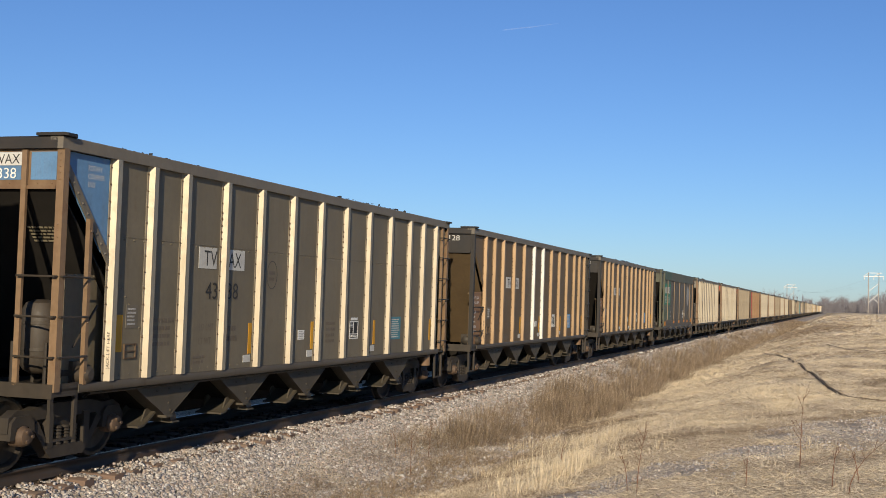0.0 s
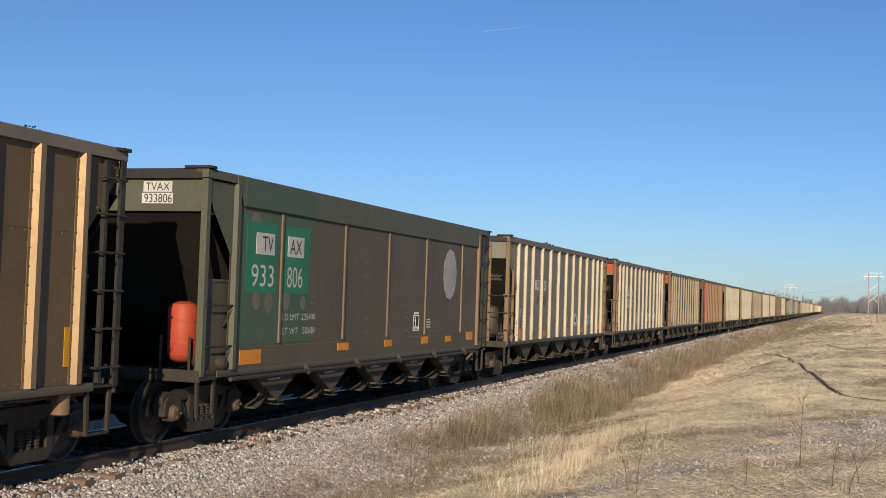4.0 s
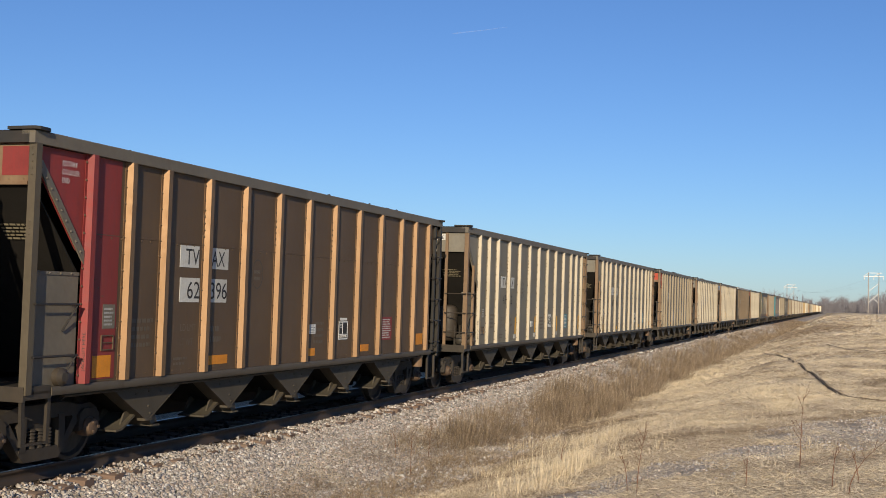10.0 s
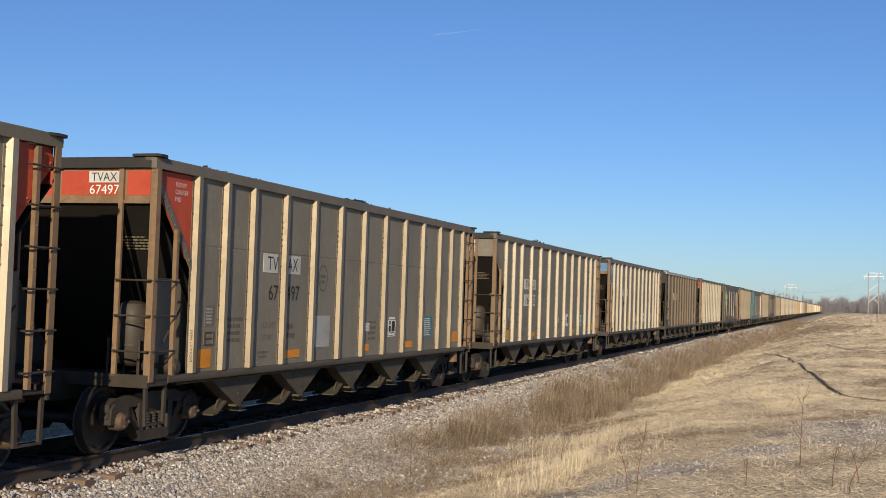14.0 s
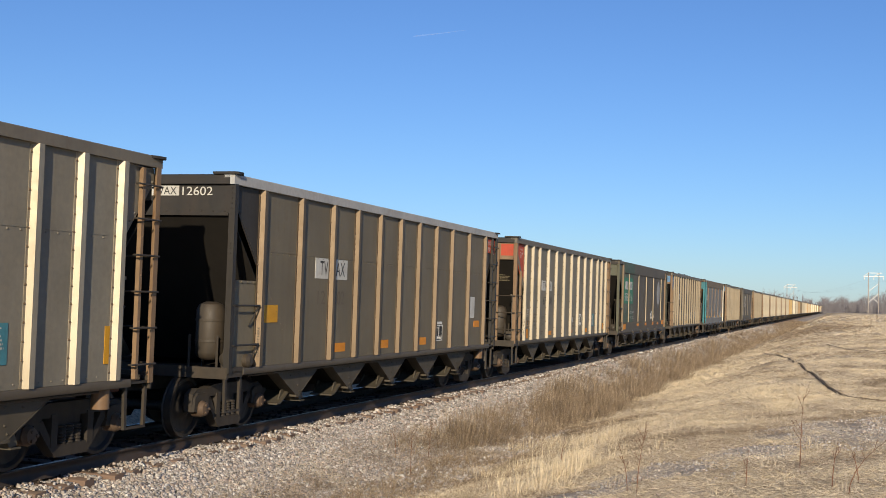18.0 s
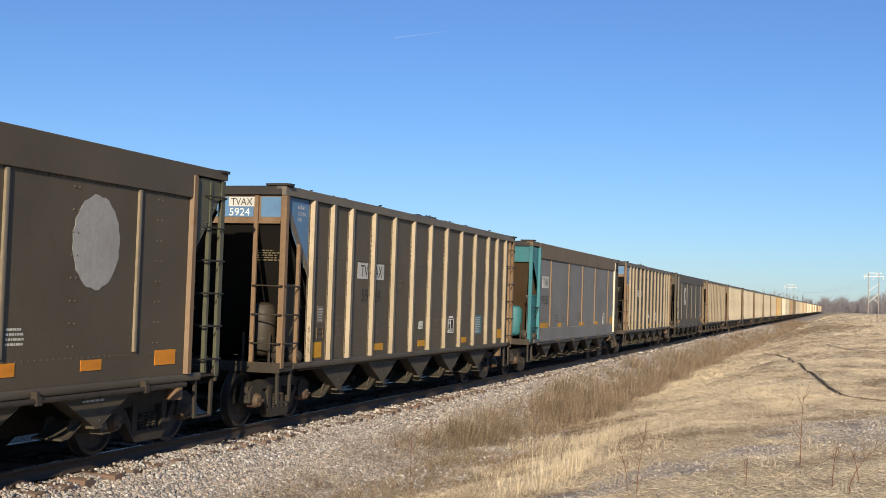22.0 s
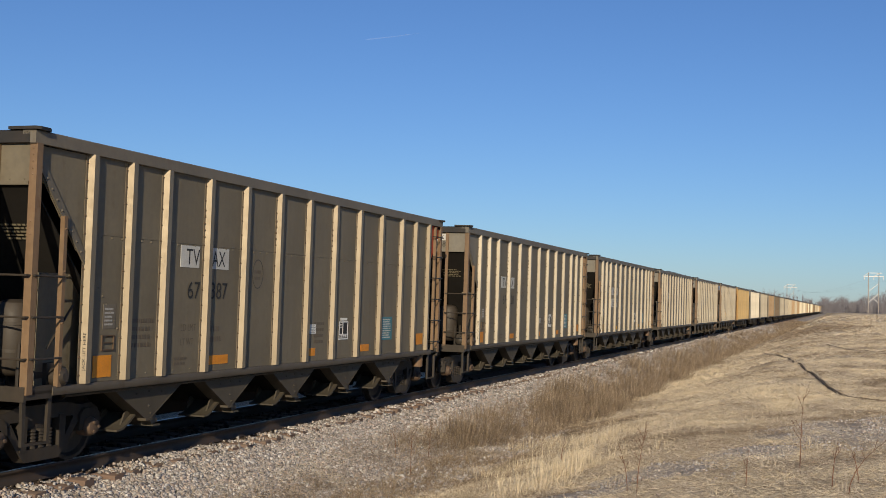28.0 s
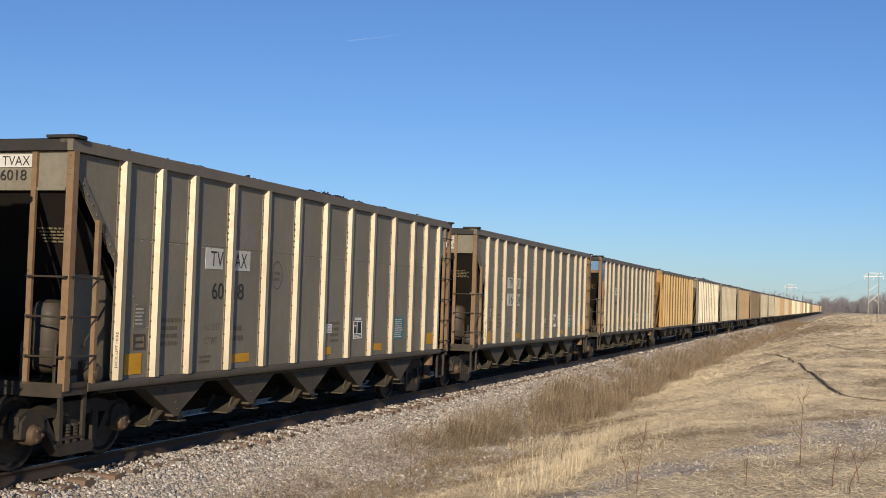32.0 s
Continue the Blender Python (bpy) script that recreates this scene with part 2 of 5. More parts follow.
def shape(key, build, mat):
    """A mesh from a builder, kept so that alike parts share it."""
    k = (key, mat)
    if k not in SHAPES:
        bm = bmesh.new()
        build(bm)
        bmesh.ops.recalc_face_normals(bm, faces=bm.faces)
        me = bpy.data.meshes.new(key)
        bm.to_mesh(me)
        bm.free()
        me.polygons.foreach_set("use_smooth", [True] * len(me.polygons))
        me.set_sharp_from_angle(angle=radians(35))
        me.materials.append(MATS[mat])
        SHAPES[k] = me
    return SHAPES[k]


def part(name, mesh, parent, at=(0, 0, 0), turn=(0, 0, 0), label="", size=None):
    ob = new(name, mesh)
    ob.parent = parent
    ob.matrix_basis = pose(*at, *turn)
    if size:
        ob.scale = size
    if label:
        tagged(ob, label)
    return ob


def smooth(me):
    me.polygons.foreach_set("use_smooth", [True] * len(me.polygons))
    return me


def mesh_from(name, verts, faces, mat):
    """A mesh from arrays of corners and of triangles or quads."""
    me = bpy.data.meshes.new(name)
    verts, faces = np.asarray(verts, np.float32), np.asarray(faces, np.int32)
    k = faces.shape[1]
    me.vertices.add(len(verts))
    me.vertices.foreach_set("co", verts.ravel())
    me.loops.add(faces.size)
    me.loops.foreach_set("vertex_index", faces.ravel())
    me.polygons.add(len(faces))
    me.polygons.foreach_set("loop_start", np.arange(0, faces.size, k, dtype=np.int32))
    me.polygons.foreach_set("loop_total", np.full(len(faces), k, np.int32))
    me.update(calc_edges=True)
    me.materials.append(MATS[mat])
    return me


# ---- ground ----
# The bank at negative x is added so ground seen under cars stays shaded.
PROFILE_X = (-400, -60, -30, -8, -5, -4.1, -3, -2.6, -1.75, -1.35, 1.2, 1.75, 2.9, 4, 6, 8, 10, 14, 30, 400)
PROFILE_Z = (0.3, 0.3, 0.3, 0.3, 0.22, 0.12, -0.5, -0.62, -0.37, -0.31, -0.33, -0.41, -0.75, -0.8, -0.35, 0.25, 0.55, 0.7, 0.7, 0.7)
CURVE_FROM, CURVE_RADIUS = 800.0, 4200.0


def track_at(s):
    """Place and heading of the track's centre line at s metres along it."""
    if s <= CURVE_FROM:
        return 0.0, s, 0.0
    a = (s - CURVE_FROM) / CURVE_RADIUS
    return -CURVE_RADIUS * (1 - math.cos(a)), CURVE_FROM + CURVE_RADIUS * math.sin(a), a


def track_shift(y):
    d = np.clip(np.asarray(y, float) - CURVE_FROM, 0, 1500)
    return -(CURVE_RADIUS - np.sqrt(CURVE_RADIUS ** 2 - d ** 2))


def lattice(x, y, scale, seed):
    """Smooth random field over the ground, 0 to 1."""
    g = np.random.default_rng(seed).random((64, 64))
    u, w = np.asarray(x) * scale + 300.3, np.asarray(y) * scale + 300.7
    i, j = np.floor(u).astype(int), np.floor(w).astype(int)
    a, b = u - i, w - j
    a, b = a * a * (3 - 2 * a), b * b * (3 - 2 * b)
    i0, j0, i1, j1 = i % 64, j % 64, (i + 1) % 64, (j + 1) % 64
    return (g[i0, j0] * (1 - a) + g[i1, j0] * a) * (1 - b) + (g[i0, j1] * (1 - a) + g[i1, j1] * a) * b


def ground_z(x, y):
    x, y = np.asarray(x, float), np.asarray(y, float)
    u = x - track_shift(y)
    z = np.interp(u, PROFILE_X, PROFILE_Z)
    far = np.clip((np.abs(u) - 2.6) / 2.0, 0, 1)
    z = z + far * (0.04 * np.sin(x * 0.5 - y * 0.11 + 1) + 0.10 * (lattice(x, y, 0.37, 91) - 0.5) + 0.055 * (lattice(x, y, 1.15, 92) - 0.5))
    return z


def ground_sheet():
    xs = np.concatenate([-np.geomspace(4500, 12, 26), np.arange(-11, -3, 1.0), np.arange(-3, 16, 0.22), np.geomspace(16, 4500, 34)])
    ys = np.concatenate([-np.geomspace(4500, 30, 16), np.arange(-28, 6, 2.0), np.arange(6, 60, 0.25), np.geomspace(60, 4600, 90)])
    gx, gy = np.meshgrid(xs, ys)
    gz = ground_z(gx, gy)
    n, m = gx.shape
    idx = np.arange(n * m).reshape(n, m)
    f = np.stack([idx[:-1, :-1], idx[:-1, 1:], idx[1:, 1:], idx[1:, :-1]], -1).reshape(-1, 4)
    ob = new("ground", smooth(mesh_from("ground", np.stack([gx, gy, gz], -1).reshape(-1, 3), f, "dry_ground")))
    tagged(ob, "dry winter field of straw-coloured grass and bare soil", "ground", kind="structure")


ground_sheet()


def swept(name, outline, mat, s0, s1, offset=0.0):
    """An outline of (x, z) run along the track."""
    stops = list(np.arange(s0, min(s1, CURVE_FROM), 25.0)) + list(np.arange(CURVE_FROM, s1, 40.0))
    verts, faces, k = [], [], len(outline)
    for s in stops:
        x, y, a = track_at(s)
        for u, z in outline:
            verts.append((x + (u + offset) * math.cos(a), y + (u + offset) * math.sin(a), z))
    for i in range(len(stops) - 1):
        for j in range(k):
            jj = (j + 1) % k
            faces.append((i * k + j, i * k + jj, (i + 1) * k + jj, (i + 1) * k + j))
    me = mesh_from(name, verts, faces, mat)
    bm = bmesh.new()
    bm.from_mesh(me)
    bmesh.ops.recalc_face_normals(bm, faces=bm.faces)
    bm.to_mesh(me)
    bm.free()
    return me


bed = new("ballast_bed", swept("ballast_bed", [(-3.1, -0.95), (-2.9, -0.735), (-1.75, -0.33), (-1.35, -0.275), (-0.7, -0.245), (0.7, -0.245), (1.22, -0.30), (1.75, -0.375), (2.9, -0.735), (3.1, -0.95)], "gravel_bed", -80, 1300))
tagged(bed, "grey crushed stone ballast bed under the track", "ballast", kind="structure")
RAIL = [(-0.07, -0.172), (0.07, -0.172), (0.07, -0.160), (0.012, -0.13), (0.012, -0.045), (0.036, -0.03), (0.037, -0.006), (0.031, -0.003), (-0.031, -0.003), (-0.037, -0.006), (-0.036, -0.03), (-0.012, -0.045), (-0.012, -0.13), (-0.07, -0.160)]
for side in (1, -1):
    rail = new("rail", swept("rail", RAIL, "rail_steel", -80, 1300, side * 0.755))
    tagged(rail, "rusty steel rail with a shiny worn head", "rail", "rails of the track", "structure")
    part("running_surface", swept("running_surface", [(-0.030, -0.0035), (0.030, -0.0035), (0.026, 0.0), (-0.026, 0.0)], "rail_head", -80, 1300, side * 0.755), rail, label="polished silvery running surface")


# ---- coal train ----
PITCH_M, HALF = 16.18, 7.1
FIRST_END = 11.34
RIBS_13 = (-5.97, -5.14, -4.30, -3.18, -2.08, -0.95, 0.16, 1.26, 2.37, 3.49, 4.62, 5.45, 6.28)
RIBS_11 = (-6.08, -4.7, -3.38, -2.26, -1.12, 0.02, 1.14, 2.28, 3.42, 4.74, 6.1)
BARS_5 = (-4.67, -2.1, 0.1, 2.35, 4.9)
HOPPERS = (-4.35, -2.15, 0.05, 2.25, 4.42)


def rivet(bm, x, y, z, r=0.013, out=(1, 0, 0)):
    o = Vector(out)
    a = o.orthogonal().normalized()
    b = o.cross(a)
    c = Vector((x, y, z))
    ring = [bm.verts.new(c + (a * math.cos(k * math.tau / 6) + b * math.sin(k * math.tau / 6)) * r) for k in range(6)]
    tip = bm.verts.new(c + o * r * 0.9)
    for k in range(6):
        bm.faces.new((ring[k], ring[(k + 1) % 6], tip))


def rib_shape(z0, z1, rows):
    def build(bm):
        prism(bm, [(0.0, -0.120), (0.006, -0.120), (0.006, -0.078), (0.076, -0.046), (0.076, 0.046), (0.006, 0.078), (0.006, 0.120), (0.0, 0.120)], "z", z0, z1)
    return build


def rivet_row_shape(z0, z1, rows):
    def build(bm):
        for k in range(13):
            rivet(bm, 0.006, -0.099, z0 + 0.10 + k * (z1 - z0 - 0.2) / 12, 0.018)
        for k in range(rows):
            rivet(bm, 0.006, -0.099, z1 - 0.45 - k * 0.095, 0.024)
    return build


def end_post_shape(z0, z1, s):
    def build(bm):
        prism(bm, [(-0.10 * s, 0.0), (0.0, 0.0), (0.0, 0.10), (-0.015 * s, 0.10), (-0.015 * s, 0.016), (-0.10 * s, 0.016)], "z", z0, z1)
        for k in range(8):
            rivet(bm, -0.05 * s, 0.0, z1 - 0.06 - k * 0.075 - (k > 4) * 0.45, 0.014, (0, -1, 0))
    return build


def chord_shape(length, depth, out):
    def build(bm):
        h = length / 2
        prism(bm, [(0.0, 0.0), (out, 0.0), (out, depth - 0.012), (out - 0.012, depth), (-0.10, depth), (-0.10, depth - 0.05), (0.0, depth - 0.05)], "y", -h, h)
    return build


def hopper_shape(bm):
    prism(bm, [(-0.84, 0.0), (0.84, 0.0), (0.05, -0.45), (-0.05, -0.45)], "x", -1.2, 1.2)


def chute_plate_shape(bm):
    prism(bm, [(-0.86, 0.0), (0.86, 0.0), (0.05, -0.46), (-0.05, -0.46)], "x", -0.012, 0.012)
    for a, b in (((-0.86, 0.0), (-0.05, -0.46)), ((0.86, 0.0), (0.05, -0.46))):
        w = 0.03 if a[0] > 0 else -0.03
        prism(bm, [a, b, (b[0] + w, b[1]), (a[0] + w, a[1])], "x", -0.20, 0.018)
    for y, z in ((-0.3, -0.12), (0.0, -0.10), (0.3, -0.12), (0.0, -0.30), (0.05, -0.40)):
        rivet(bm, 0.012, y, z, 0.022)
    quad_box(bm, -0.10, 0.03, -0.08, 0.09, -0.495, -0.46)


def door_shape(bm):
    prism(bm, [(0.02, 0.02), (0.05, 0.0), (-0.33, -0.22), (-0.47, -0.235), (-0.47, -0.21), (-0.345, -0.195)], "x", -0.30, 0.14)
    prism(bm, [(0.0, 0.08), (0.03, 0.0), (-0.31, -0.2), (-0.2, 0.0)], "x", 0.05, 0.075)
    prism(bm, [(0.0, 0.08), (0.03, 0.0), (-0.31, -0.2), (-0.2, 0.0)], "x", -0.30, -0.275)


def lug_shape(bm):
    prism(bm, [(-0.06, 0.04), (0.10, 0.05), (0.16, -0.07), (0.02, -0.10)], "x", -0.18, 0.18)
    quad_box(bm, -0.2, 0.2, 0.02, 0.2, -0.12, -0.10)


def side_frame_shape(bm):
    top = [(-1.12, 0.50), (-1.10, 0.68), (-0.95, 0.76), (-0.72, 0.74), (-0.45, 0.80), (0.45, 0.80), (0.72, 0.74), (0.95, 0.76), (1.10, 0.68), (1.12, 0.50)]
    prism(bm, top + [(0.68, 0.50), (0.58, 0.62), (-0.58, 0.62), (-0.68, 0.50)], "x", -0.07, 0.07)
    prism(bm, [(-0.70, 0.56), (-0.45, 0.26), (-0.32, 0.13), (0.32, 0.13), (0.45, 0.26), (0.70, 0.56), (0.58, 0.60), (0.36, 0.28), (-0.36, 0.28), (-0.58, 0.60)], "x", -0.08, 0.08)
    for y in (-0.36, 0.36):
        quad_box(bm, -0.07, 0.09, y - 0.06, y + 0.06, 0.26, 0.66)
    for y in (-0.89, 0.89):
        prism(bm, [(y - 0.22, 0.42), (y - 0.20, 0.62), (y - 0.12, 0.69), (y + 0.12, 0.69), (y + 0.20, 0.62), (y + 0.22, 0.42), (y + 0.14, 0.42), (y + 0.11, 0.56), (y - 0.11, 0.56), (y - 0.14, 0.42)], "x", -0.06, 0.11)


def spring_shape(bm):
    prof = []
    for k in range(6):
        prof += [(0.275 + k * 0.040, 0.045), (0.285 + k * 0.040, 0.062), (0.298 + k * 0.040, 0.062)]
    lathe(bm, prof + [(0.513, 0.045)], "z", 8)


def wheelset_shape(bm):
    for s in (1, -1):
        prof = [(0.685, 0.20), (0.685, 0.36), (0.70, 0.40), (0.70, 0.475), (0.715, 0.484), (0.728, 0.462), (0.80, 0.452), (0.83, 0.445), (0.832, 0.40), (0.79, 0.36), (0.775, 0.22), (0.80, 0.15), (0.83, 0.11), (0.83, 0.06)]
        lathe(bm, [(a * s, r) for a, r in prof], "x", 20)
    rod(bm, (-1.0, 0, 0), (1.0, 0, 0), 0.08, 14)


def bearing_shape(bm):
    lathe(bm, [(-0.10, 0.10), (-0.08, 0.125), (0.06, 0.125), (0.075, 0.11), (0.12, 0.10), (0.135, 0.06)], "x", 16)
    for k in range(3):
        a = k * math.tau / 3
        lathe(bm, [(0.12, 0.022), (0.155, 0.022)], "x", 6, (0, 0.062 * math.cos(a), 0.062 * math.sin(a)))


def bolster_shape(bm):
    prism(bm, [(-0.22, 0.42), (0.22, 0.42), (0.24, 0.60), (0.16, 0.70), (-0.16, 0.70), (-0.24, 0.60)], "x", -1.02, 1.02)
    lathe(bm, [(0.66, 0.2), (0.86, 0.2)], "z", 16)


def coupler_shape(bm):
    quad_box(bm, -0.08, 0.08, -0.25, 0.75, -0.08, 0.08)
    prism(bm, [(-0.13, 0.0), (-0.12, -0.20), (-0.04, -0.33), (0.02, -0.30), (0.0, -0.18), (0.10, -0.16), (0.14, -0.28), (0.17, -0.1), (0.13, 0.02)], "z", -0.15, 0.15)


def stirrup_shape(bm):
    prism(bm, [(-0.26, 0.0), (-0.20, 0.0), (-0.19, -0.515), (0.19, -0.515), (0.20, 0.0), (0.26, 0.0), (0.24, -0.545), (-0.24, -0.545)], "x", -0.02, 0.02)


def reservoir_shape(bm):
    lathe(bm, [(0.0, 0.10), (0.05, 0.19), (0.12, 0.225), (0.78, 0.225), (0.86, 0.18), (0.90, 0.08)], "z", 20)
    lathe(bm, [(0.28, 0.235), (0.32, 0.235)], "z", 20)
    lathe(bm, [(0.60, 0.235), (0.64, 0.235)], "z", 20)


def valve_shape(bm):
    quad_box(bm, -0.15, 0.15, -0.12, 0.12, 0.0, 0.30)
    lathe(bm, [(0.0, 0.11), (0.14, 0.11), (0.18, 0.06)], "x", 12, (0.15, 0.0, 0.14))
    lathe(bm, [(0.0, 0.10), (-0.13, 0.10), (-0.16, 0.05)], "y", 12, (0.0, -0.12, 0.16))
    rod(bm, (0.0, 0.1, 0.28), (0.0, 0.1, 0.55), 0.025, 8)


def coal_mesh(seed, heap=1.0):
    """A long low heap with loose angular lumps over it."""
    key = ("coal_load", seed, heap)
    if key in SHAPES:
        return SHAPES[key]
    r = np.random.default_rng(900 + seed)
    nx, ny = 12, 120
    flat = r.uniform(0.7, 1.0)

    def height(x, y):
        e = np.minimum(1, (1.47 - np.abs(x)) / 0.75) * np.minimum(1, (6.96 - np.abs(y)) / 2.0)
        hump = 0.325 * heap * flat * e * (0.86 + 0.14 * np.sin(y * 1.05 + seed) * np.sin(y * 0.37 + seed * 2))
        ridge = np.maximum(0, 1 - np.abs(np.abs(x) - 1.28) / 0.3) * (0.09 + 0.12 * lattice(x + 20 * seed, y, 0.45, 401))
        return 3.82 + np.maximum(hump, 0) + ridge * min(1, heap) + 0.10 * (lattice(x + 9 * seed, y, 1.7, 402) - 0.5) + 0.05 * (lattice(x + 9 * seed, y, 5.0, 403) - 0.5)
    gx, gy = np.meshgrid(np.linspace(-1.46, 1.46, nx + 1), np.linspace(-6.95, 6.95, ny + 1), indexing="ij")
    v = np.stack([gx, gy, height(gx, gy)], -1).reshape(-1, 3)
    i = np.arange((nx + 1) * (ny + 1)).reshape(nx + 1, ny + 1)
    quads = np.stack([i[:-1, :-1], i[1:, :-1], i[1:, 1:], i[:-1, 1:]], -1).reshape(-1, 4)
    f = np.concatenate([quads[:, [0, 1, 2]], quads[:, [0, 2, 3]]])
    n = 900
    px, py = 1.44 - 1.5 * r.random(n) ** 2.0, r.uniform(-6.8, 6.8, n)
    cube = np.array([(x, y, z) for x in (-1, 1) for y in (-1, 1) for z in (-1, 1)], float) * 0.5
    size = (0.014 + 0.030 * r.random((n, 1, 1)) ** 3) * r.uniform(0.7, 1.4, (n, 1, 3))
    lump = (cube[None] + r.normal(0, 0.16, (n, 8, 3))) * size
    lump[..., 0] += px[:, None]
    lump[..., 1] += py[:, None]
    lump[..., 2] += (height(px, py) + size[:, 0, 2] * 0.05)[:, None]
    tri = np.array([(0, 1, 3), (0, 3, 2), (4, 6, 7), (4, 7, 5), (0, 4, 5), (0, 5, 1), (2, 3, 7), (2, 7, 6), (1, 5, 7), (1, 7, 3)])
    lf = (tri[None] + (np.arange(n) * 8)[:, None, None]).reshape(-1, 3) + len(v)
    SHAPES[key] = mesh_from("coal_load", np.concatenate([v, lump.reshape(-1, 3)]), np.concatenate([f, lf]), "coal")
    return SHAPES[key]


LETTERS = {}


def letter_mesh(text, mat):
    """Flat letters one unit high and one unit wide, from the built-in font."""
    if (text, mat) not in LETTERS:
        cu = bpy.data.curves.new("lettering", "FONT")
        cu.body = text
        ob = bpy.data.objects.new("lettering", cu)
        scene.collection.objects.link(ob)
        me = bpy.data.meshes.new_from_object(ob.evaluated_get(bpy.context.evaluated_depsgraph_get()))
        bpy.data.objects.remove(ob)
        n = len(me.vertices)
        co = np.empty(n * 3, np.float32)
        me.vertices.foreach_get("co", co)
        co = co.reshape(-1, 3)
        lo, hi = co.min(0), co.max(0)
        co = np.stack([(co[:, 0] - lo[0]) / (hi[0] - lo[0]), (co[:, 1] - lo[1]) / (hi[1] - lo[1]), np.zeros(n)], -1)
        me.vertices.foreach_set("co", co.ravel().astype(np.float32))
        me.materials.clear()
        me.materials.append(MATS[mat])
        me.name = "lettering"
        LETTERS[(text, mat)] = me
    return LETTERS[(text, mat)]


def lettering(car, text, x, y, z, w, h, mat, face="side"):
    """Letters on the side (running along the car) or on the end that leads."""
    turn = (90, 0, 90) if face == "side" else (90, 0, 0)
    at = (x, y, z) if face == "side" else (y, x, z)
    return part("lettering", letter_mesh(text, mat), car, at, turn, size=(w, h, 1))


def plate_shape(bm):
    quad_box(bm, 0.0, 0.006, 0.0, 1.0, 0.0, 1.0)


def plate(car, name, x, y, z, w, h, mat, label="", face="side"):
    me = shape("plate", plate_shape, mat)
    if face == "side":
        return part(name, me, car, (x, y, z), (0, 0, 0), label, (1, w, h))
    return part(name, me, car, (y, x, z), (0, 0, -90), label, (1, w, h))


def bars_shape(rows, seed):
    def build(bm):
        rnd = random.Random(seed)
        for k in range(rows):
            z = 1 - (k + 0.8) / rows
            y, end = 0.0, rnd.uniform(0.75, 1.0)
            while y < end:
                w = rnd.uniform(0.07, 0.2)
                quad_box(bm, 0.0, 0.002, y, min(y + w, end), z, z + 0.5 / rows)
                y += w + 0.04
    return build


def bars(car, x, y, z, w, h, rows, mat, seed=1, face="side"):
    me = shape("bars_%d_%d" % (rows, seed), bars_shape(rows, seed), mat)
    if face == "slope":
        return tagged(part("stencil", me, car, (y, x, z), (0, 42, -90), "", (1, w, h)), kind="stuff")
    if face == "side":
        return tagged(part("stencil", me, car, (x, y, z), (0, 0, 0), "", (1, w, h)), kind="stuff")
    return tagged(part("stencil", me, car, (y, x, z), (0, 0, -90), "", (1, w, h)), kind="stuff")


def stencil_frame_shape(bm):
    """White border, a dividing line and two rows of small print; a tag above."""
    boxes = [(0, 1, 0, 0.06), (0, 1, 0.94, 1), (0, 0.06, 0.06, 0.94), (0.94, 1, 0.06, 0.94), (0.40, 0.45, 0.30, 0.94), (0.06, 0.94, 0.26, 0.30), (0.12, 0.88, 1.05, 1.20)]
    boxes += [(0.12 + 0.11 * k, 0.19 + 0.11 * k, z, z + 0.045) for k in range(7) for z in (0.11, 0.18)]
    boxes += [(0.12, 0.34, z, z + 0.03) for z in (0.82, 0.74, 0.66)]
    for y0, y1, z0, z1 in boxes:
        quad_box(bm, 0.006, 0.010, y0, y1, z0, z1)


def disc_shape(bm):
    prism(bm, [(0.5 + 0.5 * math.cos(k * math.tau / 40) * (1 + 0.03 * math.sin(k * 2.7)), 0.5 + 0.5 * math.sin(k * math.tau / 40) * (1 + 0.03 * math.sin(k * 1.9))) for k in range(40)], "x", 0.0, 0.004)


def ring_shape(bm):
    n = 28
    rings = [[bm.verts.new((x, 0.5 + r * math.cos(k * math.tau / n), 0.5 + r * math.sin(k * math.tau / n))) for k in range(n)] for x, r in ((0.0, 0.5), (0.002, 0.5), (0.002, 0.465), (0.0, 0.465))]
    for i in range(4):
        for k in range(n):
            bm.faces.new((rings[i][k], rings[i][(k + 1) % n], rings[(i + 1) % 4][(k + 1) % n], rings[(i + 1) % 4][k]))


def add_truck(car, y, near, n=0):
    truck = part("truck", shape("bolster", bolster_shape, "cast_steel"), car, (0, y, 0), label="cast steel truck under the car's end")
    for s in (1, -1):
        part("side_frame", shape("side_frame", side_frame_shape, "cast_steel"), truck, (s * 1.0, 0, 0), (0, 0, 0 if s > 0 else 180))
        if near:
            for k in (-0.15, 0.0, 0.15):
                part("spring", shape("spring", spring_shape, "cast_steel"), truck, (s * 1.03, k, 0))
            for k in (-0.89, 0.89):
                part("bearing", shape("bearing", bearing_shape, "bearing_steel"), truck, (s * 1.06, k, 0.455), (0, 0, 0 if s > 0 else 180))
    for k in (-0.89, 0.89):
        w = part("wheelset", shape("wheelset", wheelset_shape, "wheel_steel"), truck, (0, k, 0.457), label="dark steel wheels on one axle")
        if near:
            WHEELSETS.append((n, w))
    return truck


WHEELSETS = []
HEAPS = {2: 1.4, 16: 1.4, 23: 1.4, 0: 1.0, 4: 1.0, 5: 1.0, 7: 0.9, 10: 1.15, 11: 1.0, 18: 1.0}
BASE = dict(kind="rib13", body="tan_metal", rib="lit_tan_rib", chord="chord_metal", ends=("tan_metal", "tan_metal"), nums=("", ""), boxed=False, marks="v", frame="frame_steel", sheet="teal_mark", name="", plate=True)


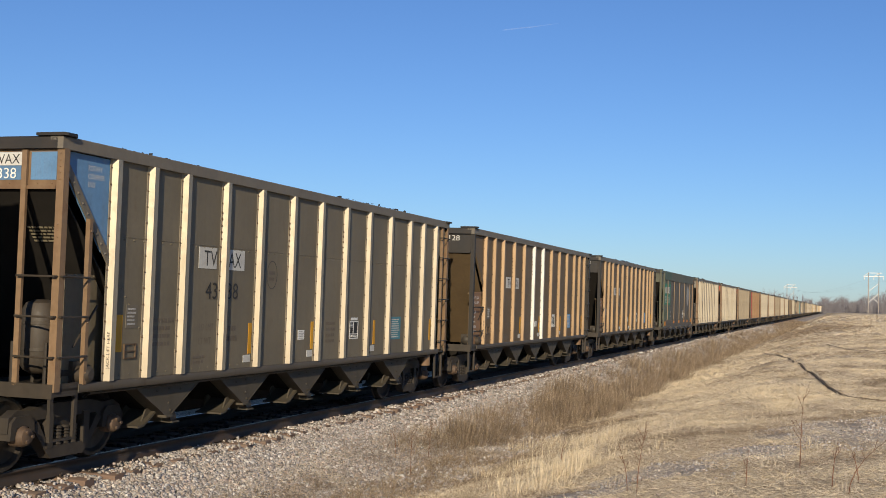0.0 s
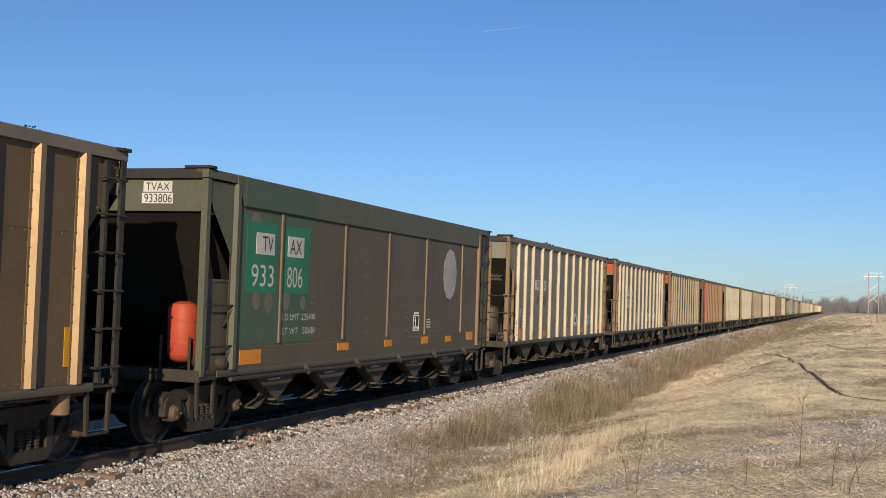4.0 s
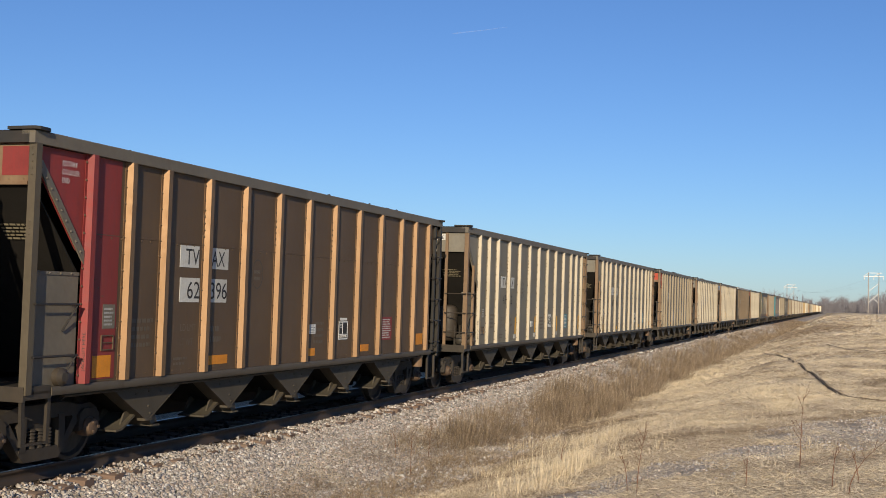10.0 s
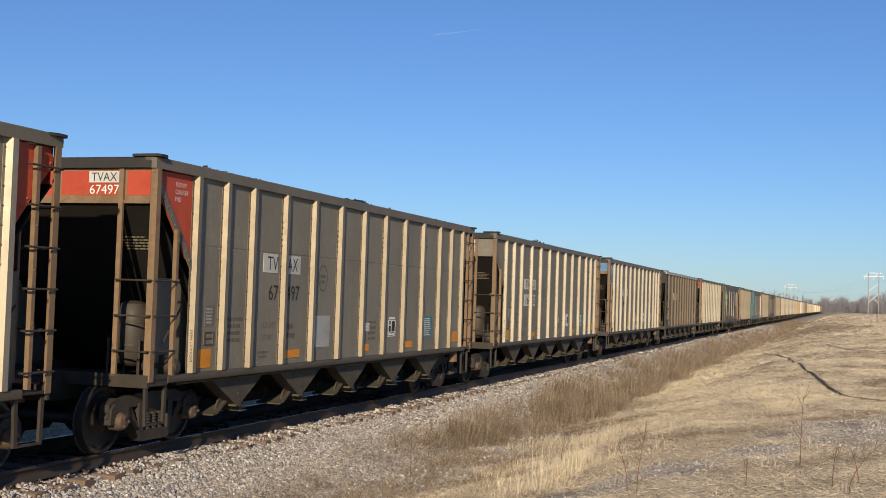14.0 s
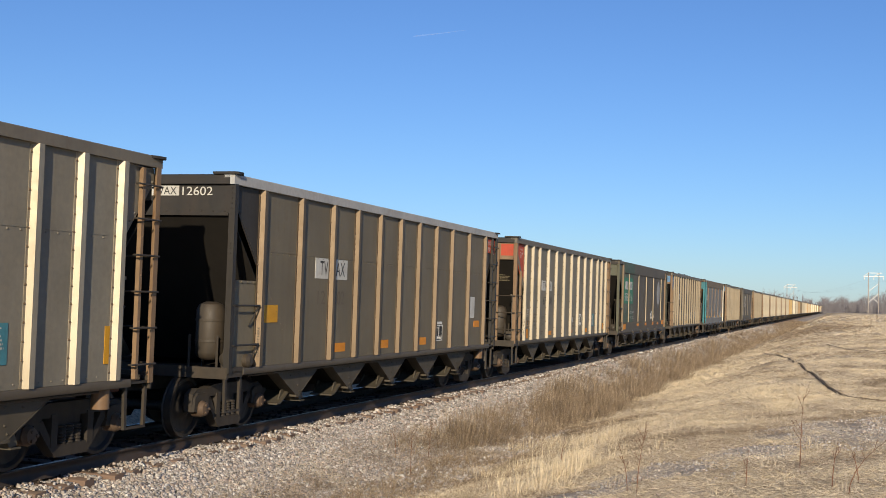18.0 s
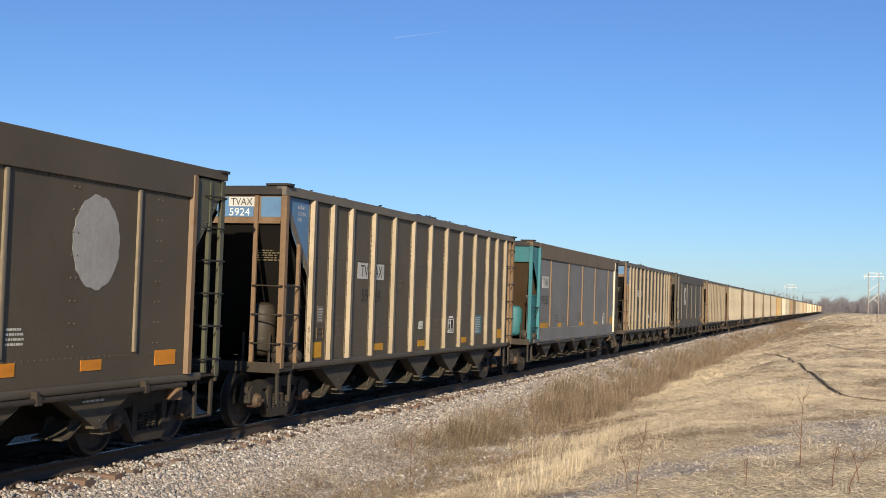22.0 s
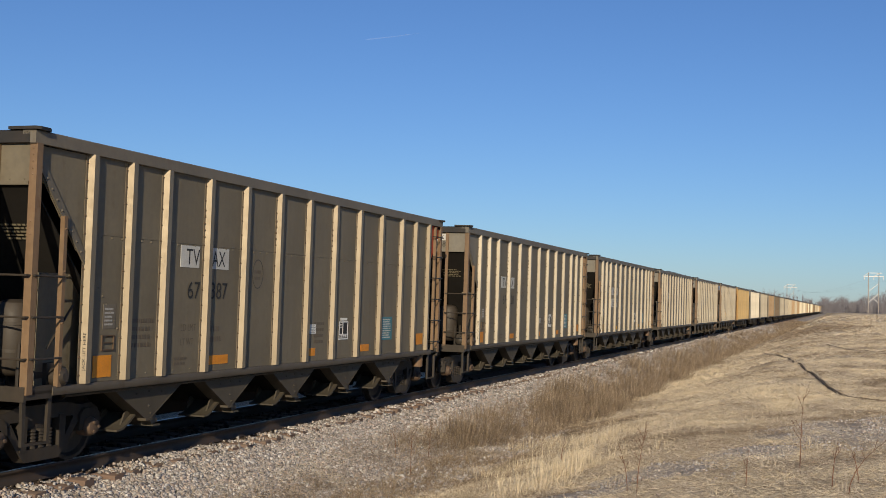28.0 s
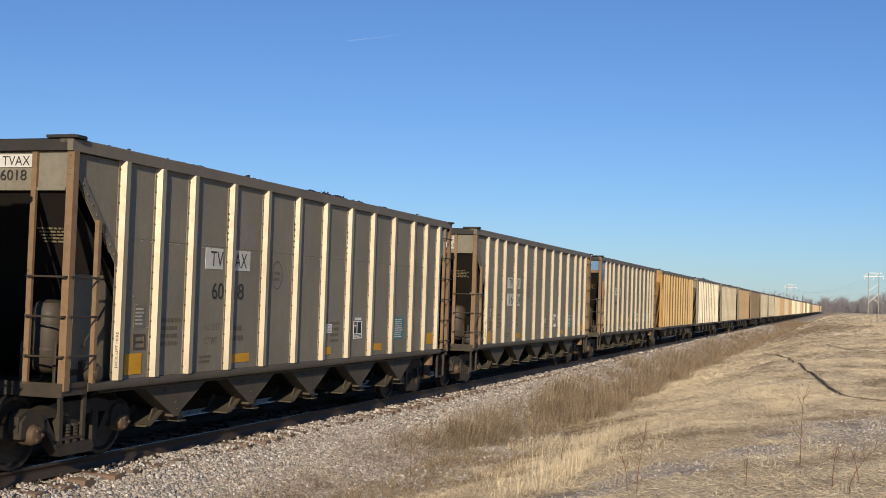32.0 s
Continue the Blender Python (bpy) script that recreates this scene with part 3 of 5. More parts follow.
def gusset_outline(s):
    return [(s * 7.02, 3.82), (s * 7.02, 3.62), (s * 6.20, 2.66), (s * 6.045, 2.66), (s * 6.045, 3.82)] if s < 0 else [(7.02, 3.82), (7.02, 3.62), (6.34, 2.80), (6.245, 2.80), (6.245, 3.82)]


def side_skin(car, c, s, full):
    """One long side of the car: sheet, ribs, chord and sill. s is +1 on the lit side."""
    turn = (0, 0, 0) if s > 0 else (0, 0, 180)
    smooth_car = c["kind"] == "smooth"
    xp = 1.50 if not smooth_car else 1.55
    half = 6.04 if not smooth_car else 6.15

    def sheet(bm):
        lo, hi = (-half, half + 0.2) if s > 0 else (-half - 0.2, half)
        prism(bm, [(lo, 1.07), (hi, 1.07), (hi, 3.83), (lo, 3.83)], "x", xp, xp + 0.018)
        for y in np.arange(-half + 0.1, half - 0.05, 0.22 if not smooth_car else 0.11):
            rivet(bm, xp + 0.018, y, 1.125 if not smooth_car else 1.38, 0.014)
            if not smooth_car:
                rivet(bm, xp + 0.018, y, 2.845, 0.018)
            else:
                rivet(bm, xp + 0.018, y, 3.495, 0.017)
        if smooth_car and c["style"] != "plain":
            for y in (-3.4, -1.0, 1.2, 3.6, 5.4, -5.3):
                for k in range(8):
                    rivet(bm, xp + 0.018, y - 0.05, 1.52 + k * 0.27, 0.02)
                    rivet(bm, xp + 0.018, y + 0.05, 1.52 + k * 0.27, 0.02)
        elif not smooth_car:
            for k in range(9):
                rivet(bm, xp + 0.018, -5.9 + k * 0.085, 2.42 - k * 0.1, 0.017)
    if not smooth_car and s > 0 and full:
        part("seam_strip", shape("seam_strip", lambda bm: prism(bm, [(xp + 0.0185, 2.873), (xp + 0.0235, 2.873), (xp + 0.0235, 2.884), (xp + 0.0185, 2.886)], "y", -half, half), c["body"]), car)
    part("side_sheet", shape("side_sheet%d" % s + c["kind"] + c.get("style", ""), sheet, c["body"]), car, turn=turn)
    chord_len = 2 * HALF + 0.02
    if smooth_car:
        part("top_chord", shape("deep_chord", lambda bm: prism(bm, [(-6.25, 3.96), (6.25, 3.96), (6.25, 3.52), (-6.0, 3.52), (-6.25, 3.82)], "x", xp + 0.0185, xp + 0.06), c["chord"]), car, turn=turn)
        part("chord_rail", shape("chord_rail", chord_shape(chord_len, 0.13, 0.10), c["chord"]), car, (s * 1.50, 0, 3.845), turn)
    else:
        part("top_chord", shape("top_chord", chord_shape(chord_len, 0.15, 0.080), c["chord"]), car, (s * 1.50, 0, 3.83), turn)
    part("side_sill", shape("side_sill", lambda bm: prism(bm, [(1.30, 0.965), (1.565, 0.965), (1.575, 0.98), (1.575, 1.045), (1.565, 1.068), (1.30, 1.068)], "y", -6.6, 6.6), c.get("sill", "sill_metal")), car, turn=turn)
    spots = {"rib13": RIBS_13, "rib11": RIBS_11, "smooth": BARS_5}[c["kind"]]
    for k, y in enumerate(spots):
        # Ribs share the sheet's paint; their paler tone holds the sun's brightness.
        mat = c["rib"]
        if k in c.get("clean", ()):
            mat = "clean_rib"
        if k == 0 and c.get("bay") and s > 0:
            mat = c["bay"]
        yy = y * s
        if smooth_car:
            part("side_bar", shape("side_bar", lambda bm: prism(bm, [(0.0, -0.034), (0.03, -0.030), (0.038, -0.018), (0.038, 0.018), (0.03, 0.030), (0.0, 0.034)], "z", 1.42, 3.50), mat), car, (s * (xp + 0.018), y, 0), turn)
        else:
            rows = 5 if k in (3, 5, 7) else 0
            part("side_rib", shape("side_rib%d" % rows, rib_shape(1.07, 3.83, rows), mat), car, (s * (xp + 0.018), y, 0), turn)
            if s > 0 and full:
                tagged(part("riveting", shape("rivet_row%d" % rows, rivet_row_shape(1.07, 3.83, rows), "rivet_rust"), car, (xp + 0.018, y, 0)), kind="stuff")
    if smooth_car:
        for y in (-6.2, 6.2):
            part("end_rib", shape("end_rib", rib_shape(1.07, 3.83, 3), c.get("post", c["rib"]) if y * s < 0 else c.get("rear_post", "post_metal")), car, (s * (xp - 0.0), y, 0), turn)
    for e, col in ((-1, c["ends"][0]), (1, c["ends"][1])):
        def gusset(bm, e=e):
            prism(bm, gusset_outline(e), "x", xp - 0.004, xp + 0.012)
            for k in range(9):
                rivet(bm, xp + 0.012, e * (6.98 - k * 0.095), 3.64 - k * 0.11, 0.020)
        part("gusset_panel", shape("gusset%d%s" % (e * s, c["kind"]), lambda bm, e=e * s: gusset(bm, e), c["body"] if (c.get("tag_end") and e > 0) else col), car, turn=turn)


def gusset_edge_shape(bm):
    prism(bm, [(-7.02, 3.64), (-6.06, 2.50), (-6.06, 2.66), (-6.90, 3.66)], "x", 0.0, 0.022)
    for k in range(9):
        rivet(bm, 0.022, -6.92 + k * 0.098, 3.575 - k * 0.116, 0.020)


def car_end(car, c, e, full):
    """One end: posts, lettered band, slope sheet, ladders, platform, coupler. e is -1 for the leading end."""
    col = c["ends"][0 if e < 0 else 1]
    fr = c.get("posts", ("post_metal", "post_metal"))[0 if e < 0 else 1]
    # The default slope tone carries the recess's shade in its colour.
    deep = c.get("slope", "soot_shade")
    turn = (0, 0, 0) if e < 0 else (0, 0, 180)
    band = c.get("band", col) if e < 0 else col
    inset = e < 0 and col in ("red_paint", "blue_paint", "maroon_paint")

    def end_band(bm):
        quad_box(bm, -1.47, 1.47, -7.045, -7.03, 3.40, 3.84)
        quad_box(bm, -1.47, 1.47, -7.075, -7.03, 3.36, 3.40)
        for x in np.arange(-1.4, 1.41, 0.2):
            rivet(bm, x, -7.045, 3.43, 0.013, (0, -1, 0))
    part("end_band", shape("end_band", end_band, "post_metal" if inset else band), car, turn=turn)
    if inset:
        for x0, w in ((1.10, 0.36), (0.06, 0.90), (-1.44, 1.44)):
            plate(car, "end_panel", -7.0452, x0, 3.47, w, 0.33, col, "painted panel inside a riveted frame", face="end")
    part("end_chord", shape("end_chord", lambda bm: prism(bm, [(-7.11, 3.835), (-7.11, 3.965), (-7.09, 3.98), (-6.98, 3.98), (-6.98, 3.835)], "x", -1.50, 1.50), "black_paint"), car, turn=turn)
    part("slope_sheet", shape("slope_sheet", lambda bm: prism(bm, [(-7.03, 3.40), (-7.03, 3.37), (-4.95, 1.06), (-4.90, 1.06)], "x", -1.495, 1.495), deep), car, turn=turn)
    for s in (1, -1):
        part("corner_cap", shape("corner_cap", lambda bm: prism(bm, [(0.14, 0.16), (0.08, 0.26), (-0.10, 0.28), (-0.26, 0.20), (-0.30, 0.1), (-0.28, -0.04), (0.10, -0.05), (0.14, 0.0)], "z", 0.0, 0.035), "black_paint"), car, (s * 1.50, e * 7.1, 3.981), (0, 0, 0) if e < 0 and s > 0 else (0, 0, 180) if e > 0 and s < 0 else (180, 0, 0) if e > 0 else (0, 180, 0))
    for s in (1, -1):
        part("corner_post", shape("corner_post%d" % s, end_post_shape(1.0, 3.835, s), fr), car, (s * 1.585 * (1 if e < 0 else -1), e * 7.08, 0), turn)
    part("end_platform", shape("end_platform", lambda bm: (quad_box(bm, -1.56, 1.56, -7.05, -5.9, 1.0, 1.03), quad_box(bm, -1.56, 1.56, -7.09, -7.05, 0.92, 1.09), quad_box(bm, 1.52, 1.56, -7.05, -6.6, 0.94, 1.09)), c["frame"]), car, turn=turn)
    part("draft_sill", shape("draft_sill", lambda bm: quad_box(bm, -0.26, 0.26, -7.35, -4.8, 0.70, 1.0), c["frame"]), car, turn=turn)
    part("coupler", shape("coupler", coupler_shape, "rust"), car, (0, e * 7.72, 0.86), turn)
    for s in (1, -1):
        part("stirrup_step", shape("stirrup_step", stirrup_shape, c["frame"]), car, (s * 1.5, e * 6.8, 0.96))
    ladder = c.get("ladder", fr)
    x_in = 1.03
    if e < 0 and c["kind"] == "rib13":
        part("gusset_edge", shape("gusset_edge", gusset_edge_shape, "chord_metal" if fr != "black_paint" else c["body"]), car, (1.513, 0, 0))
    plain_end = e < 0 and (c["kind"] != "rib13" or c.get("grabs"))
    if not plain_end:
        part("ladder_stile", shape("ladder_stile", lambda bm: prism(bm, [(-0.035, -0.02), (0.035, -0.02), (0.035, 0.02), (0.0, 0.03), (-0.035, 0.02)], "z", 1.06, 3.82), ladder), car, (x_in, e * 7.07, 0))
    if not plain_end:
        part("ladder_stile", shape("side_stile%d" % (e > 0), lambda bm: (prism(bm, [(-0.03, -0.03), (0.03, -0.03), (0.03, 0.03), (0.0, 0.034), (-0.03, 0.03)], "z", 1.06, 3.05 if e < 0 else 3.80), [rivet(bm, 0.03, 0.0, z, 0.016) for z in (1.2, 1.8, 2.4, 2.9)]), ladder), car, (1.55, -6.5 if e < 0 else 6.70, 0))
    rung_mat = "black_paint" if c["kind"] != "rib13" else "frame_steel"
    zs = (1.40, 1.87, 2.34) if e < 0 else (1.25, 1.72, 2.19, 2.66, 3.13, 3.58)
    for z in () if plain_end else zs:
        part("ladder_rung", shape("end_rung", lambda bm: (rod(bm, (-0.27, -0.05, 0), (0.27, -0.05, 0), 0.013, 6), rod(bm, (-0.26, -0.05, 0), (-0.26, 0.02, 0), 0.013, 6), rod(bm, (0.26, -0.05, 0), (0.26, 0.02, 0), 0.013, 6)), rung_mat), car, (1.30, e * 7.09, z), turn)
        part("ladder_rung", shape("side_rung", lambda bm: (rod(bm, (0.04, -0.27, 0), (0.04, 0.27, 0), 0.013, 6), rod(bm, (0.04, -0.25, 0), (-0.02, -0.25, 0), 0.013, 6), rod(bm, (0.04, 0.25, 0), (-0.02, 0.25, 0), 0.013, 6)), rung_mat), car, (1.575, e * 6.8, z))
    if plain_end:
        for z in (1.42, 2.02):
            part("grab_iron", shape("grab_iron", lambda bm: (rod(bm, (0.05, -0.38, 0), (0.05, 0.42, 0), 0.015, 6), rod(bm, (0.05, -0.38, 0), (-0.02, -0.38, 0), 0.015, 6), rod(bm, (0.05, 0.42, 0), (-0.04, 0.38, 0), 0.015, 6), rod(bm, (0.05, 0.40, 0), (-0.03, 0.22, -0.32), 0.012, 6)), "black_paint"), car, (1.55, -6.62, z))
        part("side_plate", shape("side_plate", lambda bm: (quad_box(bm, -0.008, 0.008, -6.98, -6.1, 1.06, 2.38), quad_box(bm, -0.02, 0.02, -6.98, -6.1, 2.36, 2.40), [rivet(bm, 0.02, y, 2.38, 0.016, (1, 0, 0)) for y in (-6.85, -6.65, -6.45, -6.25)]), c.get("lower", c["body"])), car, (1.488, 0, 0))
    for s in (1, -1):
        part("shear_plate", shape("shear_plate", lambda bm: (quad_box(bm, -0.01, 0.01, -0.42, 0.42, 1.03, 2.38), quad_box(bm, -0.05, 0.03, -0.42, 0.42, 2.34, 2.38), [rivet(bm, 0.03, y, 2.36, 0.014) for y in (-0.3, -0.1, 0.1, 0.3)]), c["body"]), car, (s * 1.36, e * 6.25, 0))
    part("brace_rod", shape("brace_rod", lambda bm: rod(bm, (0, -0.25, 0), (0, 0.2, 0.5), 0.014, 6), rung_mat), car, (1.46, e * 6.35, 1.5))
    if e < 0 and not c.get("grabs"):
        part("air_reservoir", shape("air_reservoir", reservoir_shape, c.get("tank", c["frame"])), car, (0.95, -6.55, 1.16), label="upright cylindrical air reservoir")
        for x, y in ((-0.24, -0.2), (-0.24, 0.2), (0.24, -0.2), (0.24, 0.2)):
            part("stand_leg", shape("stand_leg", lambda bm: rod(bm, (0, 0, 1.03), (0, 0, 1.55), 0.022, 6), c["frame"]), car, (0.95 + x, -6.55 + y, 0))
    if e < 0:
        part("brake_valve", shape("brake_valve", valve_shape, "frame_steel"), car, (1.28, -6.42, 1.03), label="dark cast brake valve")
    else:
        part("brake_cylinder", shape("brake_cylinder", lambda bm: lathe(bm, [(-0.13, 0.08), (-0.12, 0.115), (0.12, 0.115), (0.13, 0.08)], "z", 18), "post_metal"), car, (1.40, 6.2, 0.83), label="pale cylinder hung under the sill")
        part("air_hose", shape("air_hose", lambda bm: [rod(bm, a, b, 0.022, 6) for a, b in (((0, 0, 0), (0, 0.12, -0.18)), ((0, 0.12, -0.18), (0, 0.3, -0.3)), ((0, 0.3, -0.3), (0, 0.5, -0.28)))], "black_paint"), car, (0.4, 7.4, 0.75))


def side_marks(car, c, n):
    smooth_car = c["kind"] == "smooth"
    x = 1.519 if not smooth_car else 1.569
    a, b = c["nums"]
    strip = c.get("strip", "yellow_mark")
    if c["kind"] == "rib13":
        if c["plate"]:
            plate(car, "mark_plate", x, -3.88, 2.545, 0.50, 0.305, "white_mark")
            plate(car, "mark_plate", x, -3.10, 2.545, 0.56, 0.305, "white_mark")
        lettering(car, "TV", x + 0.008, -3.74, 2.585, 0.36, 0.22, "black_mark")
        lettering(car, "AX", x + 0.008, -3.03, 2.585, 0.38, 0.22, "black_mark")
        ink = "black_mark" if c["boxed"] else "faint_mark" if c.get("worn") else "black_mark"
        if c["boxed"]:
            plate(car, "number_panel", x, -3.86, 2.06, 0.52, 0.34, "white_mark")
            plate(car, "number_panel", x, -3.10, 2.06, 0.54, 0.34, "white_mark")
        if a:
            lettering(car, a, x + 0.008, -3.33 - 0.17 * len(a), 2.11, 0.165 * len(a), 0.24, ink)
            lettering(car, b, x + 0.008, -3.04, 2.11, 0.16 * len(b), 0.24, ink)
        for k, y in enumerate(c.get("stripes", (-5.86, -2.33, -0.08, 2.77, 6.06) if c["marks"] == "v" else (-5.84, -3.02, c.get("third", 0.34), 2.66, 5.72))):
            if c["marks"] == "v":
                plate(car, "reflector_strip", x, y, 1.28 if k else 1.42, 0.10 if k else 0.17, 0.47, strip, "faded upright reflector strip")
                if 0 < k < 4:
                    plate(car, "stencil_label", x, y - 0.14, 1.15, 0.22, 0.11, "white_mark", "small white stencil label")
            elif k == 0:
                plate(car, "reflector_strip", x, y + 0.05, 1.12, 0.38, 0.27, strip, "bright reflector patch")
            else:
                plate(car, "reflector_strip", x, y, 1.16 if k < 4 else 1.2, (0.56, 0.27 if c.get("third", 0.34) > 0 else 0.46, 0.40, 0.42)[k - 1], 0.13 if k < 4 else 0.24, strip, "bright reflector strip")
        bars(car, x + 0.002, -4.98, 1.45, 0.5, 0.42, 4, "faint_mark", 2)
        lettering(car, "LD LMT", x + 0.002, -3.80, 1.66, 0.40, 0.095, "faint_mark")
        lettering(car, "LT WT", x + 0.002, -3.80, 1.46, 0.34, 0.095, "faint_mark")
        if c.get("load"):
            lettering(car, c["load"][0], x + 0.002, -3.06, 1.66, 0.42, 0.095, "faint_mark")
            lettering(car, c["load"][1], x + 0.002, -3.02, 1.46, 0.35, 0.095, "faint_mark")
        else:
            bars(car, x + 0.002, -3.08, 1.46, 0.42, 0.30, 2, "faint_mark", 4)
        bars(car, x + 0.002, -3.95, 1.18, 0.38, 0.14, 2, "faint_mark", 5)
        bars(car, x + 0.002, 0.55, 1.35, 0.42, 0.42, 4, "faint_mark", 6)
        bars(car, x + 0.002, 3.42, 3.30, 0.42, 0.28, 4, "faint_mark", 7)
        tag = (-0.58, 1.45) if c["marks"] == "v" else (c.get("third", 0.34) + 0.03, 1.54)
        plate(car, "stencil_label", x, tag[0], tag[1], 0.24, 0.16, "white_letter", "small white stencil label")
        bars(car, x + 0.007, tag[0] + 0.02, tag[1] + 0.01, 0.20, 0.14, 5, "grey_patch", 8)
        plate(car, "service_stencil", x, 1.60, 1.41, 0.41, 0.33, "black_mark", "black service stencil with a white frame")
        part("stencil_frame", shape("stencil_frame", stencil_frame_shape, "white_letter"), car, (x, 1.60, 1.41), size=(1, 0.41, 0.33))
        plate(car, "notice_sheet", x, 3.70, 1.35, 0.57, 0.46, c["sheet"], "blue-green notice sheet with lines of small print")
        bars(car, x + 0.007, 3.75, 1.38, 0.47, 0.40, 9, "white_mark", 9)
        part("round_seal", shape("round_seal", ring_shape, "seal_ink"), car, (x, -1.78, 2.28), size=(1, 0.36, 0.46))
        bars(car, x + 0.002, -1.72, 2.40, 0.24, 0.2, 2, "faint_mark", 11)
        plate(car, "routing_board", x, -5.62, 1.72, 0.26, 0.30, "chord_metal")
        bars(car, x + 0.007, -5.59, 1.75, 0.2, 0.24, 5, "grey_patch", 12)
        part("card_holder", shape("card_holder", lambda bm: [quad_box(bm, 0.0, 0.02, a, b, d, e) for a, b, d, e in ((0, 0.26, 0, 0.014), (0, 0.26, 0.176, 0.19), (0, 0.014, 0.014, 0.176), (0.246, 0.26, 0.014, 0.176), (0.014, 0.246, 0.09, 0.1))], "rivet_rust"), car, (x, -5.64, 1.33 if c["marks"] == "v" else 1.45))
        if c.get("patch"):
            plate(car, "bare_patch", x, -2.04, 1.30, 0.78, 0.55, "grey_patch", "pale scuffed repair patch")
    elif c["kind"] == "rib11":
        plate(car, "mark_plate", x, -4.05, 2.50, 0.55, 0.36, "white_mark")
        plate(car, "mark_plate", x, -3.26, 2.50, 0.60, 0.36, "white_mark")
        lettering(car, "TV", x + 0.008, -3.86, 2.56, 0.33, 0.25, "black_mark")
        lettering(car, "AX", x + 0.008, -3.18, 2.56, 0.40, 0.25, "black_mark")
        lettering(car, a, x + 0.003, -3.92, 2.05, 0.16 * len(a), 0.24, "faint_mark")
        lettering(car, b, x + 0.003, -3.24, 2.05, 0.16 * len(b), 0.24, "faint_mark")
        plate(car, "reflector_strip", x, -5.95, 1.75, 0.52, 0.28, "yellow_mark", "yellow reflector patch")
        for y, z in ((-3.1, 1.19), (-0.92, 1.19), (1.36, 1.19), (5.35, 1.52)):
            plate(car, "reflector_strip", x, y, z, 0.46, 0.16, "orange_mark", "orange reflector strip")
        plate(car, "notice_sheet", x, 4.95, 1.75, 0.42, 0.52, "white_mark", "pale notice sheet")
        plate(car, "service_stencil", x, 2.5, 1.25, 0.42, 0.36, "black_mark", "black service stencil with a white frame")
        part("stencil_frame", shape("stencil_frame", stencil_frame_shape, "white_letter"), car, (x, 2.5, 1.25), size=(1, 0.42, 0.36))
        plate(car, "end_mark", x, 6.25, 3.42, 0.75, 0.36, "red_paint", "red panel with white words")
        lettering(car, "ROTARY", x + 0.008, 6.35, 3.62, 0.5, 0.10, "white_mark")
        lettering(car, "END", x + 0.008, 6.35, 3.47, 0.27, 0.10, "white_mark")
    else:
        style = c["style"]
        if style == "patches":
            if c["body"] != "green_metal":
                plate(car, "painted_bay", x - 0.003, -6.08, 1.42, 2.6, 2.06, "faded_green", "faded green bay")
                plate(car, "painted_bay", 1.612, -6.0, 3.53, 2.5, 0.42, "faded_green", "faded green band")
            g = c.get("panel", "bright_green")
            plate(car, "mark_panel", x, -5.85, 2.22, 1.02, 1.10, g, "bright green lettered panel")
            plate(car, "mark_panel", x, -4.55, 2.22, 0.92, 1.10, g, "bright green lettered panel")
            plate(car, "mark_plate", x + 0.007, -5.55, 2.82, 0.62, 0.34, "white_mark")
            plate(car, "mark_plate", x + 0.007, -4.45, 2.82, 0.60, 0.34, "white_mark")
            lettering(car, "TV", x + 0.015, -5.35, 2.87, 0.36, 0.24, "black_mark")
            lettering(car, "AX", x + 0.015, -4.38, 2.87, 0.44, 0.24, "black_mark")
            lettering(car, a, x + 0.010, -5.68, 2.32, 0.75, 0.34, "white_mark")
            lettering(car, b, x + 0.010, -4.45, 2.32, 0.58, 0.34, "white_mark")
            part("round_patch", shape("round_patch", disc_shape, "grey_patch"), car, (x, 3.55, 2.20), label="round patch of bare grey metal", size=(1, 0.95, 1.15))
            lettering(car, "LD LMT  235400", x + 0.003, -4.55, 1.78, 1.25, 0.11, "white_mark")
            lettering(car, "LT WT   50600", x + 0.003, -4.55, 1.55, 1.25, 0.11, "white_mark")
            bars(car, x + 0.003, 2.45, 1.55, 0.32, 0.22, 4, "white_mark", 21)
            plate(car, "service_stencil", x, 1.62, 1.50, 0.36, 0.34, "black_mark", "black service stencil with a white frame")
            part("stencil_frame", shape("stencil_frame", stencil_frame_shape, "white_letter"), car, (x, 1.62, 1.50), size=(1, 0.36, 0.34))
            for y in HOPPERS:
                bars(car, 1.4145, y - 0.32, 0.80, 0.52, 0.055, 1, "white_mark", 41)
            for y, z, w, h in ((-5.95, 1.12, 0.7, 0.22), (-2.3, 1.22, 0.5, 0.13), (0.0, 1.22, 0.42, 0.13), (2.2, 1.22, 0.42, 0.15), (3.8, 1.22, 0.42, 0.13), (5.4, 1.22, 0.5, 0.2)):
                plate(car, "reflector_strip", x + 0.002, y, z, w, h, "orange_mark", "orange reflector strip")
            for y, z, r in ((-5.75, 3.05, 0.35), (-4.6, 1.95, 0.3), (-3.9, 1.95, 0.2), (-5.6, 1.95, 0.25), (-5.2, 1.9, 0.28)):
                part("bare_patch", shape("round_patch", disc_shape, "chord_metal"), car, (x, y, z), size=(1, r, r * 1.2))
        elif style == "plain":
            plate(car, "mark_plate", x, -5.72, 2.62, 0.82, 0.36, "white_mark")
            lettering(car, "TVAX", x + 0.008, -5.62, 2.68, 0.64, 0.24, "black_mark")
            lettering(car, a + b, x + 0.004, -5.82, 2.12, 0.92, 0.27, "black_mark")
            lettering(car, "LD LMT   235700", x + 0.004, -5.86, 1.62, 0.9, 0.085, "faint_mark")
            lettering(car, "LT WT   50300", x + 0.004, -5.86, 1.50, 0.9, 0.085, "faint_mark")
            bars(car, x + 0.004, -4.0, 1.55, 0.55, 0.26, 3, "faint_mark", 22)
